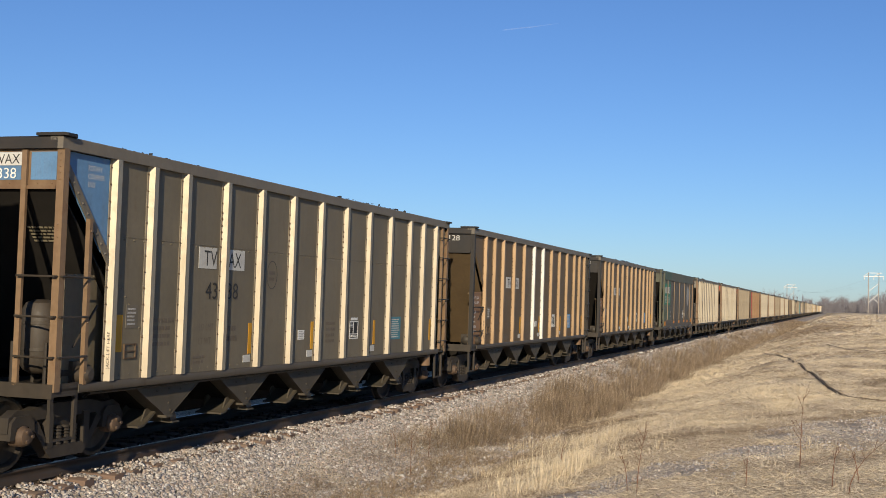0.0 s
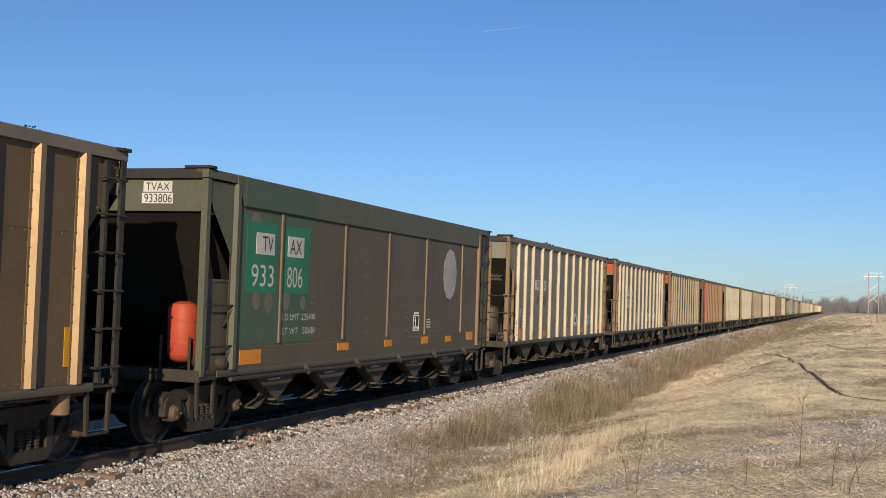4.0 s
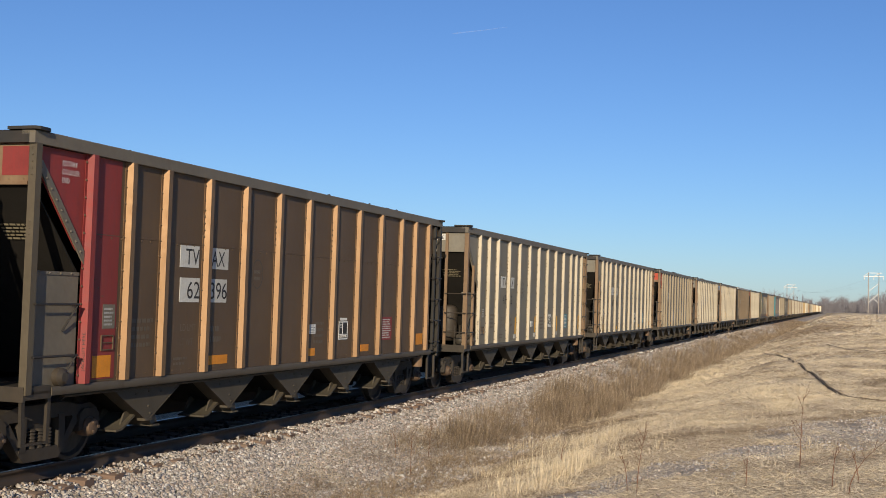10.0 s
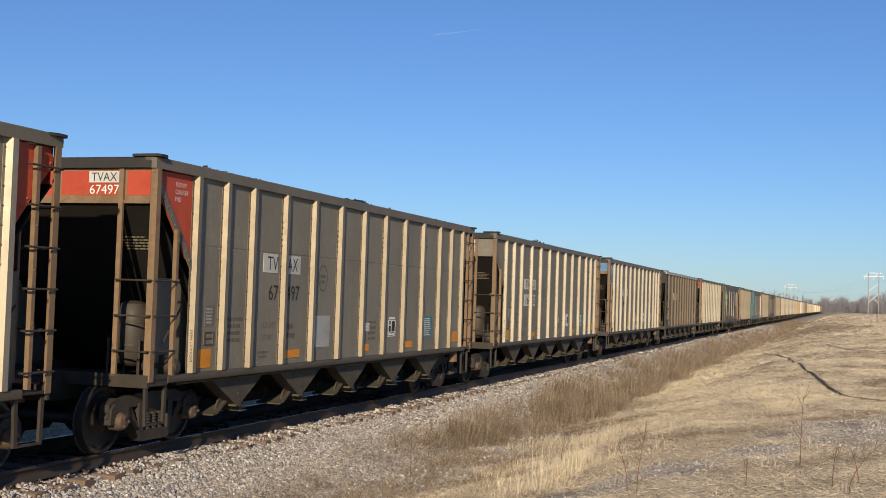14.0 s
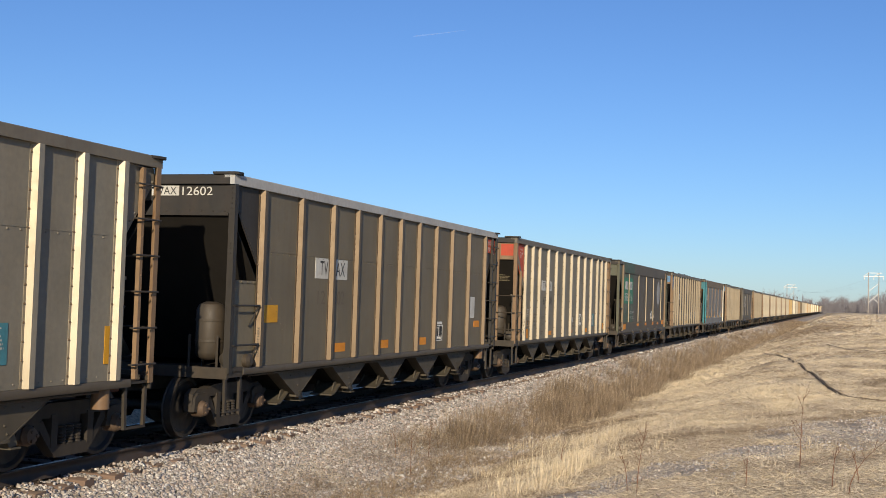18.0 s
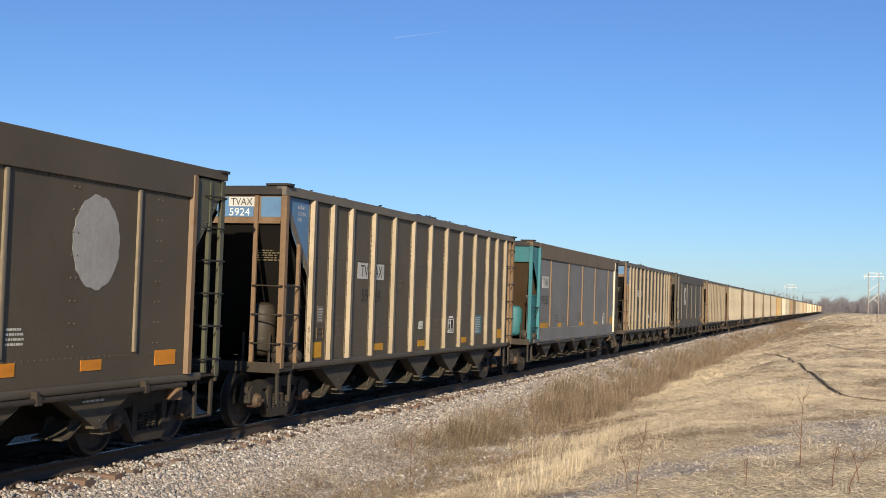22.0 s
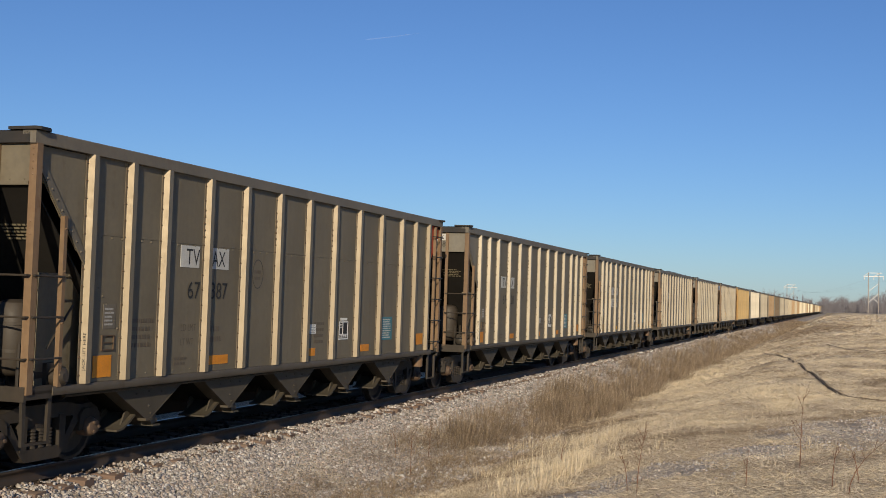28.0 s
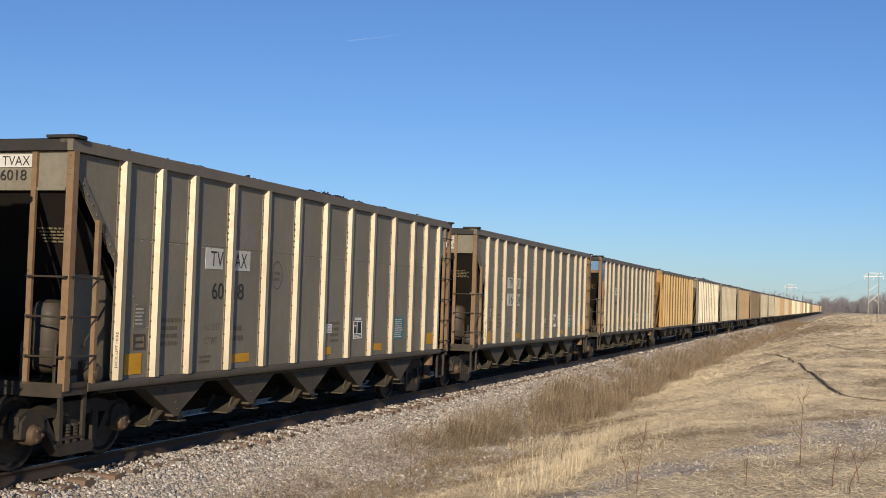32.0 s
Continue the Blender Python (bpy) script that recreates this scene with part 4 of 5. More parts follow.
            bars(car, x + 0.004, -2.9, 1.55, 0.45, 0.18, 3, "faint_mark", 23)
            bars(car, x + 0.004, -0.6, 1.58, 0.7, 0.3, 4, "faint_mark", 24)
            plate(car, "service_stencil", x, 4.0, 1.42, 0.34, 0.34, "black_mark", "black service stencil with a white frame")
            part("stencil_frame", shape("stencil_frame", stencil_frame_shape, "white_letter"), car, (x, 4.0, 1.42), size=(1, 0.34, 0.34))
            for y, w, h in ((-6.0, 1.1, 0.15), (-3.5, 0.5, 0.13), (-0.25, 0.85, 0.12), (2.6, 0.45, 0.12), (5.5, 0.5, 0.28)):
                plate(car, "reflector_strip", x + 0.002, y, 1.40, w, h, "yellow_mark", "yellow reflector strip")
        else:
            plate(car, "service_stencil", x, -3.35, 2.25, 0.8, 1.0, "white_mark", "faded white shield-shaped mark")
            part("mark_shape", shape("round_patch", disc_shape, c["body"]), car, (x + 0.007, -3.2, 2.45), size=(1, 0.42, 0.6))
            plate(car, "reflector_strip", x + 0.002, 5.2, 1.22, 0.9, 0.12, "yellow_mark", "yellow reflector strip")
            plate(car, "reflector_strip", x + 0.002, -5.9, 1.22, 0.6, 0.14, "yellow_mark", "yellow reflector strip")
            bars(car, x + 0.003, 5.3, 1.62, 0.5, 0.08, 1, "white_mark", 25)
    if c.get("bay"):
        plate(car, "painted_bay", x - 0.003, -6.03, 1.10, 0.70, 2.72, c["bay"], "dark red painted bay")
    # leading end and gussets
    word = "white_letter"
    if c.get("grabs") and c.get("dark"):
        for k, (w, z) in enumerate((("DRAFT GEAR", 2.22), ("BOWL LINER", 2.10), ("GROUP", 1.86), ("INNER", 1.50))):
            lettering(car, w, 1.4985, -6.80 + 0.02 * k, z, 0.048 * len(w), 0.07, "white_letter")
        for z, w in ((2.00, 0.2), (1.74, 0.3), (1.62, 0.34), (1.38, 0.42)):
            bars(car, 1.497, -6.86, z, w, 0.075, 1, "white_mark", 33)
    if c.get("rotary"):
        for k, w in enumerate(("ROTARY", "COUPLER", "END")):
            lettering(car, w, 1.516, -6.52, 3.64 - k * 0.10, 0.047 * len(w), 0.06, word)
    if not smooth_car:
        m = (Matrix.Rotation(radians(24.6), 3, "Z") @ Matrix(((0, -1, 0), (0, 0, -1), (1, 0, 0)))).to_euler()
        y0 = {"rib13": RIBS_13, "rib11": RIBS_11}[c["kind"]][0]
        part("lettering", letter_mesh("JACK-LIFT HERE", "black_mark"), car, (1.5893, y0 - 0.0517, 1.22), [math.degrees(v) for v in m], size=(0.46, 0.045, 1))
    full_no = a + b
    if c.get("end_tag", "plate") == "plate":
        plate(car, "mark_plate", -7.0515, 0.50, 3.64, 0.48, 0.155, "white_mark", face="end")
        lettering(car, "TVAX", -7.0585, 0.54, 3.66, 0.40, 0.115, "black_mark", face="end")
        if full_no:
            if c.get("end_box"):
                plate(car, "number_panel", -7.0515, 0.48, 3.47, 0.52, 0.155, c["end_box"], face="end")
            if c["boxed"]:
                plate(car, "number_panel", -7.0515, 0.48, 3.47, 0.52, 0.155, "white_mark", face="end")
            lettering(car, full_no, -7.0585, 0.52, 3.485, min(0.46, 0.094 * len(full_no)), 0.125, "black_mark" if c["boxed"] or c["ends"][0] in ("tan_metal", "dun_metal") else "white_letter", face="end")
    elif c["end_tag"] == "white":
        plate(car, "mark_plate", -7.046, 0.10, 3.66, 0.50, 0.15, "white_mark", face="end")
        lettering(car, "TVAX", -7.054, 0.14, 3.675, 0.42, 0.12, "black_mark", face="end")
        lettering(car, c.get("end_text", "93128"), -7.054, 0.66, 3.665, 0.52, 0.13, "white_mark", face="end")
    if not smooth_car and not c.get("dark"):
        bars(car, -6.505, 0.78, 2.76, 0.50, 0.26, 5, "pale_mark", 31, face="slope")


def build_car(n, c):
    car = new("hopper_car")
    car.empty_display_size = 0.5
    side_skin(car, c, 1, True)
    side_skin(car, c, -1, True)
    for e in (-1, 1):
        car_end(car, c, e, True)
        add_truck(car, e * 6.1, True, n)
    # Hood and chutes are coloured near-black for the shade beneath the car.
    part("inner_hood", shape("inner_hood", lambda bm: prism(bm, [(-0.6, 0.97), (-0.42, 0.33), (0.42, 0.33), (0.6, 0.97)], "y", -4.95, 4.95), "soot_shade"), car)
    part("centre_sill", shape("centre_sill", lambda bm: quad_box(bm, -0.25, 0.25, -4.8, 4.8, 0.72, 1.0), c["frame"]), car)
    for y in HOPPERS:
        part("hopper_chute", shape("hopper_chute", hopper_shape, "soot_shade"), car, (0, y, 0.966))
        for s in (1, -1):
            part("chute_plate", shape("chute_plate", chute_plate_shape, "chute_metal"), car, (s * 1.40, y, 0.966), (0, 0, 0 if s > 0 else 180))
            part("discharge_door", shape("discharge_door", door_shape, "chute_metal"), car, (s * 1.18, y - 0.10, 0.60), (0, 0, 0))
        part("door_latch", shape("door_latch", lug_shape, "chute_metal"), car, (1.2, y + 0.12, 0.50))
    part("coal_load", coal_mesh(n % 7, HEAPS.get(n, 0.55)), car, label="heaped black coal")
    if c["kind"] == "smooth":
        pipe = part("sill_pipe", shape("sill_pipe", lambda bm: rod(bm, (0, -6.3, 0), (0, 6.1, 0), 0.035, 10), c["frame"]), car, (1.63, 0, 0.93), label="long steel pipe along the sill")
        for y in HOPPERS:
            part("pipe_clamp", shape("pipe_clamp", lambda bm: (quad_box(bm, -0.05, 0.045, -0.045, 0.045, -0.05, 0.05), quad_box(bm, -0.08, 0.02, -0.025, 0.025, 0.04, 0.11)), c["frame"]), pipe, (0, y + 0.7, 0))
    part("air_pipe", shape("air_pipe", lambda bm: rod(bm, (1.43, -6.2, 0.93), (1.43, 6.2, 0.93), 0.022, 8), c["frame"]), car)
    side_marks(car, c, n)
    return car


def middle_car(n, c):
    """A car that never comes near: the same form with fewer loose parts."""
    car = new("hopper_car")
    side_skin(car, c, 1, False)
    part("far_side_sheet", shape("far_side_sheet", lambda bm: prism(bm, [(-6.04, 1.07), (6.04, 1.07), (7.0, 3.83), (-7.0, 3.83)], "x", -1.53, -1.51), c["body"]), car)
    for e in (-1, 1):
        turn = (0, 0, 0) if e < 0 else (0, 0, 180)
        col = c["ends"][0 if e < 0 else 1]
        part("end_frame", shape("end_frame", lambda bm: (quad_box(bm, -1.47, 1.47, -7.045, -7.03, 3.40, 3.84), quad_box(bm, -1.5, 1.5, -7.1, -6.98, 3.84, 3.97), quad_box(bm, 1.48, 1.58, -7.08, -6.98, 1.0, 3.84), quad_box(bm, 1.0, 1.07, -7.08, -7.04, 1.0, 3.4), quad_box(bm, 1.52, 1.58, -6.6, -6.5, 1.0, 3.0)), col), car, turn=turn)
        part("slope_sheet", shape("slope_sheet", lambda bm: prism(bm, [(-7.03, 3.40), (-7.03, 3.37), (-4.95, 1.06), (-4.90, 1.06)], "x", -1.495, 1.495), c["body"]), car, turn=turn)
        part("end_platform", shape("far_platform", lambda bm: (quad_box(bm, -1.56, 1.56, -7.09, -5.9, 0.93, 1.05), quad_box(bm, -0.2, 0.2, -8.05, -5.5, 0.72, 0.95)), c["frame"]), car, turn=turn)
        add_truck(car, e * 6.1, False)
    for y in HOPPERS:
        # Chute colour holds the underside's shade.
        part("hopper_chute", shape("hopper_chute", hopper_shape, "soot_shade"), car, (0, y, 0.966))
        part("chute_plate", shape("chute_plate", chute_plate_shape, "chute_metal"), car, (1.40, y, 0.966))
    part("coal_load", coal_mesh(n % 7), car, label="heaped black coal")
    return car


def far_truck_shape(bm):
    for s in (1, -1):
        for y in (-0.89, 0.89):
            lathe(bm, [(s * 0.69, 0.45), (s * 0.83, 0.45)], "x", 14, (0, y, 0.455))
        prism(bm, [(-1.1, 0.45), (-0.9, 0.72), (0.9, 0.72), (1.1, 0.45), (0.4, 0.2), (-0.4, 0.2)], "x", s * 0.93, s * 1.07)


def far_car(n, c):
    """A car far down the line: sheet with ribs, ends, chutes, trucks and load."""
    car = new("hopper_car")

    def hull(bm):
        prism(bm, [(-7.0, 3.83), (-6.1, 2.6), (-6.1, 1.0), (6.1, 1.0), (6.1, 2.6), (7.0, 3.83)], "x", -1.5, 1.52)

    def rib_rows(bm):
        for y in RIBS_13 + (-7.0, 7.0):
            quad_box(bm, 1.50, 1.61, y - 0.055, y + 0.055, 1.05, 3.83)
    part("hull", shape("far_hull", hull, c["body"]), car)
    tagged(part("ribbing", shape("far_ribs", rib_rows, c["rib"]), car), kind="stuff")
    part("top_chord", shape("far_chord", lambda bm: quad_box(bm, -1.62, 1.62, -7.1, 7.1, 3.83, 3.97), c["chord"]), car)
    part("underframe", shape("far_under", lambda bm: (quad_box(bm, -1.5, 1.5, -7.1, 7.1, 0.93, 1.0), quad_box(bm, -0.2, 0.2, -8.05, 8.05, 0.72, 0.93), [prism(bm, [(y - 0.85, 0.93), (y + 0.85, 0.93), (y + 0.15, 0.46), (y - 0.15, 0.46)], "x", -1.35, 1.35) for y in HOPPERS]), "chute_metal"), car)
    for y in (-6.1, 6.1):
        part("truck", shape("far_truck", far_truck_shape, "cast_steel"), car, (0, y, 0))
    part("coal_load", shape("far_coal%d" % (n % 3), lambda bm: prism(bm, [(-6.9, 3.9), (-5.5, 4.08), (-3 + n % 3, 4.16), (0, 4.06), (3 - n % 3, 4.15), (5.6, 4.06), (6.9, 3.9)], "x", -1.2, 1.2), "coal"), car)
    return car


painted("dun_metal", (0.177, 0.152, 0.105), amount=0.35, dirt=(0.12, 0.095, 0.06))
painted("dark_brown", (0.114, 0.073, 0.040), amount=0.4, dirt=(0.08, 0.058, 0.038))
# Rib tone brightened for sun, over the dark brown sheet.
painted("lit_ochre_rib", (0.306, 0.191, 0.103), amount=0.3, dirt=(0.2, 0.12, 0.06), metal=0.62, rough=0.54)
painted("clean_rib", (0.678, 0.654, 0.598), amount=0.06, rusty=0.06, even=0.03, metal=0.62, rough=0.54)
painted("orange_mark", (0.80, 0.30, 0.02), amount=0.2, dirt=(0.4, 0.2, 0.08))
painted("bearing_steel", (0.10, 0.07, 0.05), amount=0.5, dirt=(0.16, 0.10, 0.06), rough=0.7)
painted("chute_metal", (0.078, 0.067, 0.048), amount=0.5, dirt=(0.09, 0.07, 0.05), rough=0.7)
T, R, B = "tan_metal", "red_paint", "blue_paint"
CARS = {
    0: dict(body="dun_metal", ends=(B, T), nums=("43", "38"), rotary=True),
    1: dict(body="brown_metal", rib="brown_rib", ends=("brown_metal", "brown_metal"), band="black_paint", end_tag="white", dark=True, grabs=True, clean=(5, 6), sheet="blue_mark", posts=("black_paint", "black_paint"), slope="brown_metal", lower="rust_plate"),
    # Car 2's slope is brown like car 1's, blackened for the neighbour's shadow.
    2: dict(body="brown_metal", rib="brown_rib", ends=("brown_metal", "brown_metal"), band="black_paint", end_tag="white", end_text="93141", dark=True, grabs=True, slope="soot_shade", lower="rust_plate", sheet="blue_mark", posts=("black_paint", "black_paint")),
    3: dict(kind="smooth", style="patches", body="umber_metal", rib="lit_umber_rib", chord="green_metal", boxed=True, ends=("green_metal", "black_paint"), nums=("933", "806"), posts=("green_metal", "black_paint"), panel="bright_green", end_tag="plate", post="green_metal", tank="red_paint"),
    4: dict(ends=(T, R), nums=("67", "603"), marks="h", strip="orange_mark", load=("226500", "49500")),
    5: dict(ends=(R, R), nums=("934", "034"), boxed=True, marks="h", rotary=True, patch=True),
    6: dict(body="umber_metal", rib="lit_dun_rib", ends=(R, T), nums=("680", "649"), boxed=True, rotary=True),
    7: dict(strip="orange_mark", body="dark_brown", rib="lit_ochre_rib", sheet="maroon_paint", ends=("maroon_paint", "dark_brown"), nums=("62", "396"), boxed=True, rotary=True, marks="h", posts=("umber_metal", "black_paint"), grabs=True, bay="maroon_paint", lower="chord_metal"),
    8: dict(ends=(T, B), nums=("43", "22")),
    9: dict(ends=(T, R), nums=("67", "518"), marks="h"),
    10: dict(strip="orange_mark", rib="lit_dun_rib", ends=(R, T), nums=("67", "497"), marks="h", rotary=True, patch=True),
    11: dict(ends=(T, B), nums=("16", "182"), boxed=True, marks="h"),
    12: dict(ends=(B, T), nums=("44", "36"), rotary=True),
    13: dict(kind="rib11", body="dun_metal", rib="lit_umber_rib", chord="grey_patch", ends=("black_paint", "black_paint"), nums=("12", "602"), end_tag="white", end_text="12602", dark=True, posts=("black_paint", "black_paint")),
    14: dict(strip="orange_mark", ends=(R, T), nums=("67", "301"), marks="h", rotary=True),
    15: dict(kind="smooth", style="patches", body="umber_metal", rib="lit_dun_rib", end_box="bright_green", chord="umber_metal", ends=("green_metal", "green_metal"), nums=("933", "816"), posts=("green_metal", "green_metal"), end_tag="plate", post="lit_umber_rib"),
    16: dict(body="umber_metal", rib="lit_dun_rib", ends=(B, T), nums=("59", "24"), marks="h", rotary=True, third=-0.42),
    17: dict(kind="smooth", style="plain", body="grey_metal", tank="teal_paint", lower="teal_paint", slope="dark_brown", rib="post_metal", chord="chord_rust", sill="grey_metal", ends=("teal_paint", "black_paint"), nums=("97", "565"), posts=("teal_paint", "black_paint"), post="teal_paint", rear_post="pale_metal"),
    18: dict(body="umber_metal", rib="lit_dun_rib", ends=(B, T), nums=("59", "94"), marks="h", rotary=True, third=-0.42),
    19: dict(kind="smooth", style="shield", body="umber_metal", rib="chord_metal", chord="umber_metal", ends=("umber_metal", "umber_metal"), posts=("umber_metal", "straw_paint")),
    20: dict(strip="orange_mark", body="dun_metal", rib="lit_dun_rib", ends=("dun_metal", R), nums=("67", "387"), marks="h"),
    21: dict(strip="orange_mark", body="dun_metal", ends=(T, R), nums=("67", "428"), marks="h"),
    22: dict(ends=(T, B), nums=("16", "375"), boxed=True, marks="h"),
    23: dict(ends=(T, B), nums=("60", "18"), marks="h"),
    24: dict(ends=(T, T), nums=("16", "204"), boxed=True, marks="h"),
    25: dict(ends=(B, T), nums=("44", "117"), rotary=True),
    26: dict(body="orange_paint", rib="orange_rib", ends=("orange_paint", "orange_paint")),
    29: dict(body="brown_metal", rib="brown_rib"), 30: dict(body="umber_metal", rib="lit_umber_rib"), 34: dict(body="brown_metal", rib="brown_rib"),
}
LABELS = {"dark_brown": "dark brown ribbed coal hopper car, dark red end", "dun_metal": "weathered grey-brown ribbed coal hopper car, heaped with coal", "tan_metal": "weathered tan-grey ribbed coal hopper car, heaped with coal", "brown_metal": "rusty brown ribbed coal hopper car, heaped with coal", "umber_metal": "dirty dark brown coal hopper car, heaped with coal", "green_metal": "dull dark green smooth-sided coal hopper car with coal", "grey_metal": "smooth grey coal hopper car with teal end and coal", "orange_paint": "faded orange ribbed coal hopper car with coal"}
END_WORDS = {"red_paint": "red end panels", "blue_paint": "blue end panels", "maroon_paint": "dark red end panels", "black_paint": "black ends", "teal_paint": "teal end", "green_metal": "green end"}
TRAIN = []
rnd = random.Random(5)
FULL, MID, LAST = 26, 33, 84
for n in range(-1, LAST + 1):
    c = dict(BASE)
    if n in CARS:
        c.update(CARS[n])
    elif n > 0:
        kind = rnd.random()
        if kind < 0.2:
            c.update(body="brown_metal", rib="brown_rib")
        elif kind < 0.3:
            c.update(body="umber_metal", rib="lit_umber_rib")
        elif kind < 0.7:
            c.update(rib="pale_metal")
    car = build_car(n, c) if 0 <= n < FULL else middle_car(n, c) if n < MID else far_car(n, c)
    label = LABELS[c["body"]]
    word = END_WORDS.get(c["ends"][0])
    if word and c["body"] in ("tan_metal", "umber_metal", "dun_metal"):
        label = label.replace("heaped with coal", word)
    tagged(car, label, "hopper car", "cars of the coal train")
    TRAIN.append((n, car))


# ---- track bed ----
def bed_z(x):
    return np.interp(np.abs(x), (0, 0.7, 0.86, 1.1, 1.3, 1.75, 2.9, 3.1, 8), (-0.245, -0.245, -0.208, -0.220, -0.26, -0.34, -0.735, -0.95, -3))


def stones(rng, n, x0, x1, y0, y1, lo, hi):
    """Angular stones, each a bent box, strewn on the bed's shoulder."""
    cube = np.array([(x, y, z) for x in (-1, 1) for y in (-1, 1) for z in (-1, 1)], float) * 0.5
    tri = np.array([(0, 1, 3), (0, 3, 2), (4, 6, 7), (4, 7, 5), (0, 4, 5), (0, 5, 1), (2, 3, 7), (2, 7, 6), (1, 5, 7), (1, 7, 3)])
    size = rng.uniform(lo, hi, (n, 1, 1)) * rng.uniform(0.7, 1.3, (n, 1, 3))
    v = (cube[None] + rng.normal(0, 0.13, (n, 8, 3))) * size
    a, b = rng.uniform(0, math.tau, n), rng.uniform(-0.6, 0.6, n)
    ca, sa, cb, sb = np.cos(a)[:, None], np.sin(a)[:, None], np.cos(b)[:, None], np.sin(b)[:, None]
    x, y, z = v[..., 0], v[..., 1], v[..., 2]
    x, z = x * cb - z * sb, x * sb + z * cb
    x, y = x * ca - y * sa, x * sa + y * ca
    px, py = rng.uniform(x0, x1, n), rng.uniform(y0, y1, n)
    base = np.maximum(bed_z(px) + 0.06 * (lattice(px, py, 1.4, 61) - 0.45), ground_z(px, py))
    on_tie = (np.abs((((py - 4.26) / 0.52 + 0.5) % 1) - 0.5) < 0.25) & (np.abs(px) < 1.32)
    base = np.where(on_tie & (rng.random(n) > 0.10), base - 0.05, np.where(on_tie, -0.186, base)) + rng.uniform(-0.01, 0.025, n)
    v = np.stack([x + px[:, None], y + py[:, None], z + base[:, None]], -1).reshape(-1, 3)
    f = (tri[None] + (np.arange(n) * 8)[:, None, None]).reshape(-1, 3)
    return v, f


def joined(chunks):
    vs, fs, k = [], [], 0
    for v, f in chunks:
        vs.append(v)
        fs.append(f + k)
        k += len(v)
    return np.concatenate(vs), np.concatenate(fs)


rng = np.random.default_rng(11)
bits = [stones(rng, 39000, 0.82, 3.1, 10.5, 22, 0.015, 0.042), stones(rng, 16500, 0.82, 3.1, 22, 40, 0.022, 0.055), stones(rng, 10000, 0.9, 3.2, 40, 80, 0.05, 0.10), stones(rng, 4500, 0.9, 3.2, 80, 170, 0.08, 0.16), stones(rng, 5500, 2.8, 4.6, 11, 26, 0.016, 0.045)]
bits += [stones(rng, 2500, -2.6, -1.3, 10.5, 44, 0.05, 0.08)]
v, f = joined(bits)
tagged(new("ballast_stones", mesh_from("ballast_stones", v, f, "ballast_stone")), "loose grey and tan crushed stones on the track bed", "ballast", kind="stuff")
# Stones and sheet between the rails: coal dust, plus train shade painted in.
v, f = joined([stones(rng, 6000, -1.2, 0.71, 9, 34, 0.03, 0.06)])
tagged(new("dusty_stones", mesh_from("dusty_stones", v, f, "dust_shade_stone")), "track stones between the rails, darkened for coal dust and train shade", "ballast", kind="stuff")
dust = new("coal_dust", swept("coal_dust", [(-1.25, -0.28), (-1.2, -0.236), (0.70, -0.236), (0.71, -0.28)], "soot_shade", -80, 1300))
tagged(dust, "black sheet between the rails, coloured for coal dust and train shade", "coal dust", kind="structure")

TIE_STEP = 0.52


def tie_shape(bm):
    rnd = random.Random(3)
    prism(bm, [(-0.112, -0.2), (0.112, -0.2), (0.115, -0.012), (0.103, 0.0), (-0.103, 0.0), (-0.115, -0.012)], "x", -1.3, 1.3)
    for v in bm.verts:
        v.co += Vector((rnd.uniform(-0.02, 0.02), rnd.uniform(-0.008, 0.008), rnd.uniform(-0.005, 0.005)))


def tie_plate_shape(bm):
    prism(bm, [(-0.19, 0.0), (0.19, 0.0), (0.19, 0.008), (0.085, 0.014), (-0.085, 0.014), (-0.19, 0.008)], "y", -0.09, 0.09)
    for x, y in ((-0.09, -0.05), (0.09, 0.05), (0.14, -0.05), (-0.14, 0.05)):
        quad_box(bm, x - 0.012, x + 0.012, y - 0.012, y + 0.012, 0.01, 0.04)


track_ties = new("tie_row")
tagged(track_ties, "weathered brown wooden railway ties bedded in stone", "ties", kind="structure")
rnd = random.Random(8)
tie_me, plate_me = shape("tie", tie_shape, "tie_wood"), shape("tie_plate", tie_plate_shape, "rail_steel")
for k in range(280):
    y = 4.0 + 0.26 + k * TIE_STEP
    tie = part("tie", tie_me, track_ties, (rnd.uniform(-0.05, 0.05), y, -0.186 + rnd.uniform(-0.006, 0.004)), (0, 0, rnd.uniform(-0.8, 0.8)))
    if 8 < y < 34:
        for s in (1, -1):
            part("tie_plate", plate_me, tie, (s * 0.755, 0, 0.001))


def far_ties():
    bm = bmesh.new()
    y = 4.0 + 0.26 + 280 * TIE_STEP
    while y < 420:
        quad_box(bm, -1.3, 1.3, y - 0.11, y + 0.11, -0.3, -0.186)
        y += TIE_STEP
    me = bpy.data.meshes.new("far_ties")
    bm.to_mesh(me)
    bm.free()
    me.materials.append(MATS["tie_wood"])
    tagged(new("far_ties", me), "row of brown wooden ties far along the track", "ties", kind="stuff")


far_ties()


# ---- grass ----
GRAVEL = ((10.5, 17.6, 1.7, 2.6), (9.1, 15.4, 0.8, 0.8), (3.4, 22.8, 0.7, 1.6), (4.4, 25.6, 0.4, 0.8), (8.0, 14.3, 0.9, 0.8), (12.2, 18.0, 1.4, 2.0), (7.2, 13.0, 1.0, 0.7))


def bare(x, y):
    """1 on the stony patches, 0 on the grass."""
    m = np.zeros_like(np.asarray(x, float))
    for cx, cy, rx, ry in GRAVEL:
        m = np.maximum(m, 1.25 - np.hypot((x - cx) / rx, (y - cy) / ry))
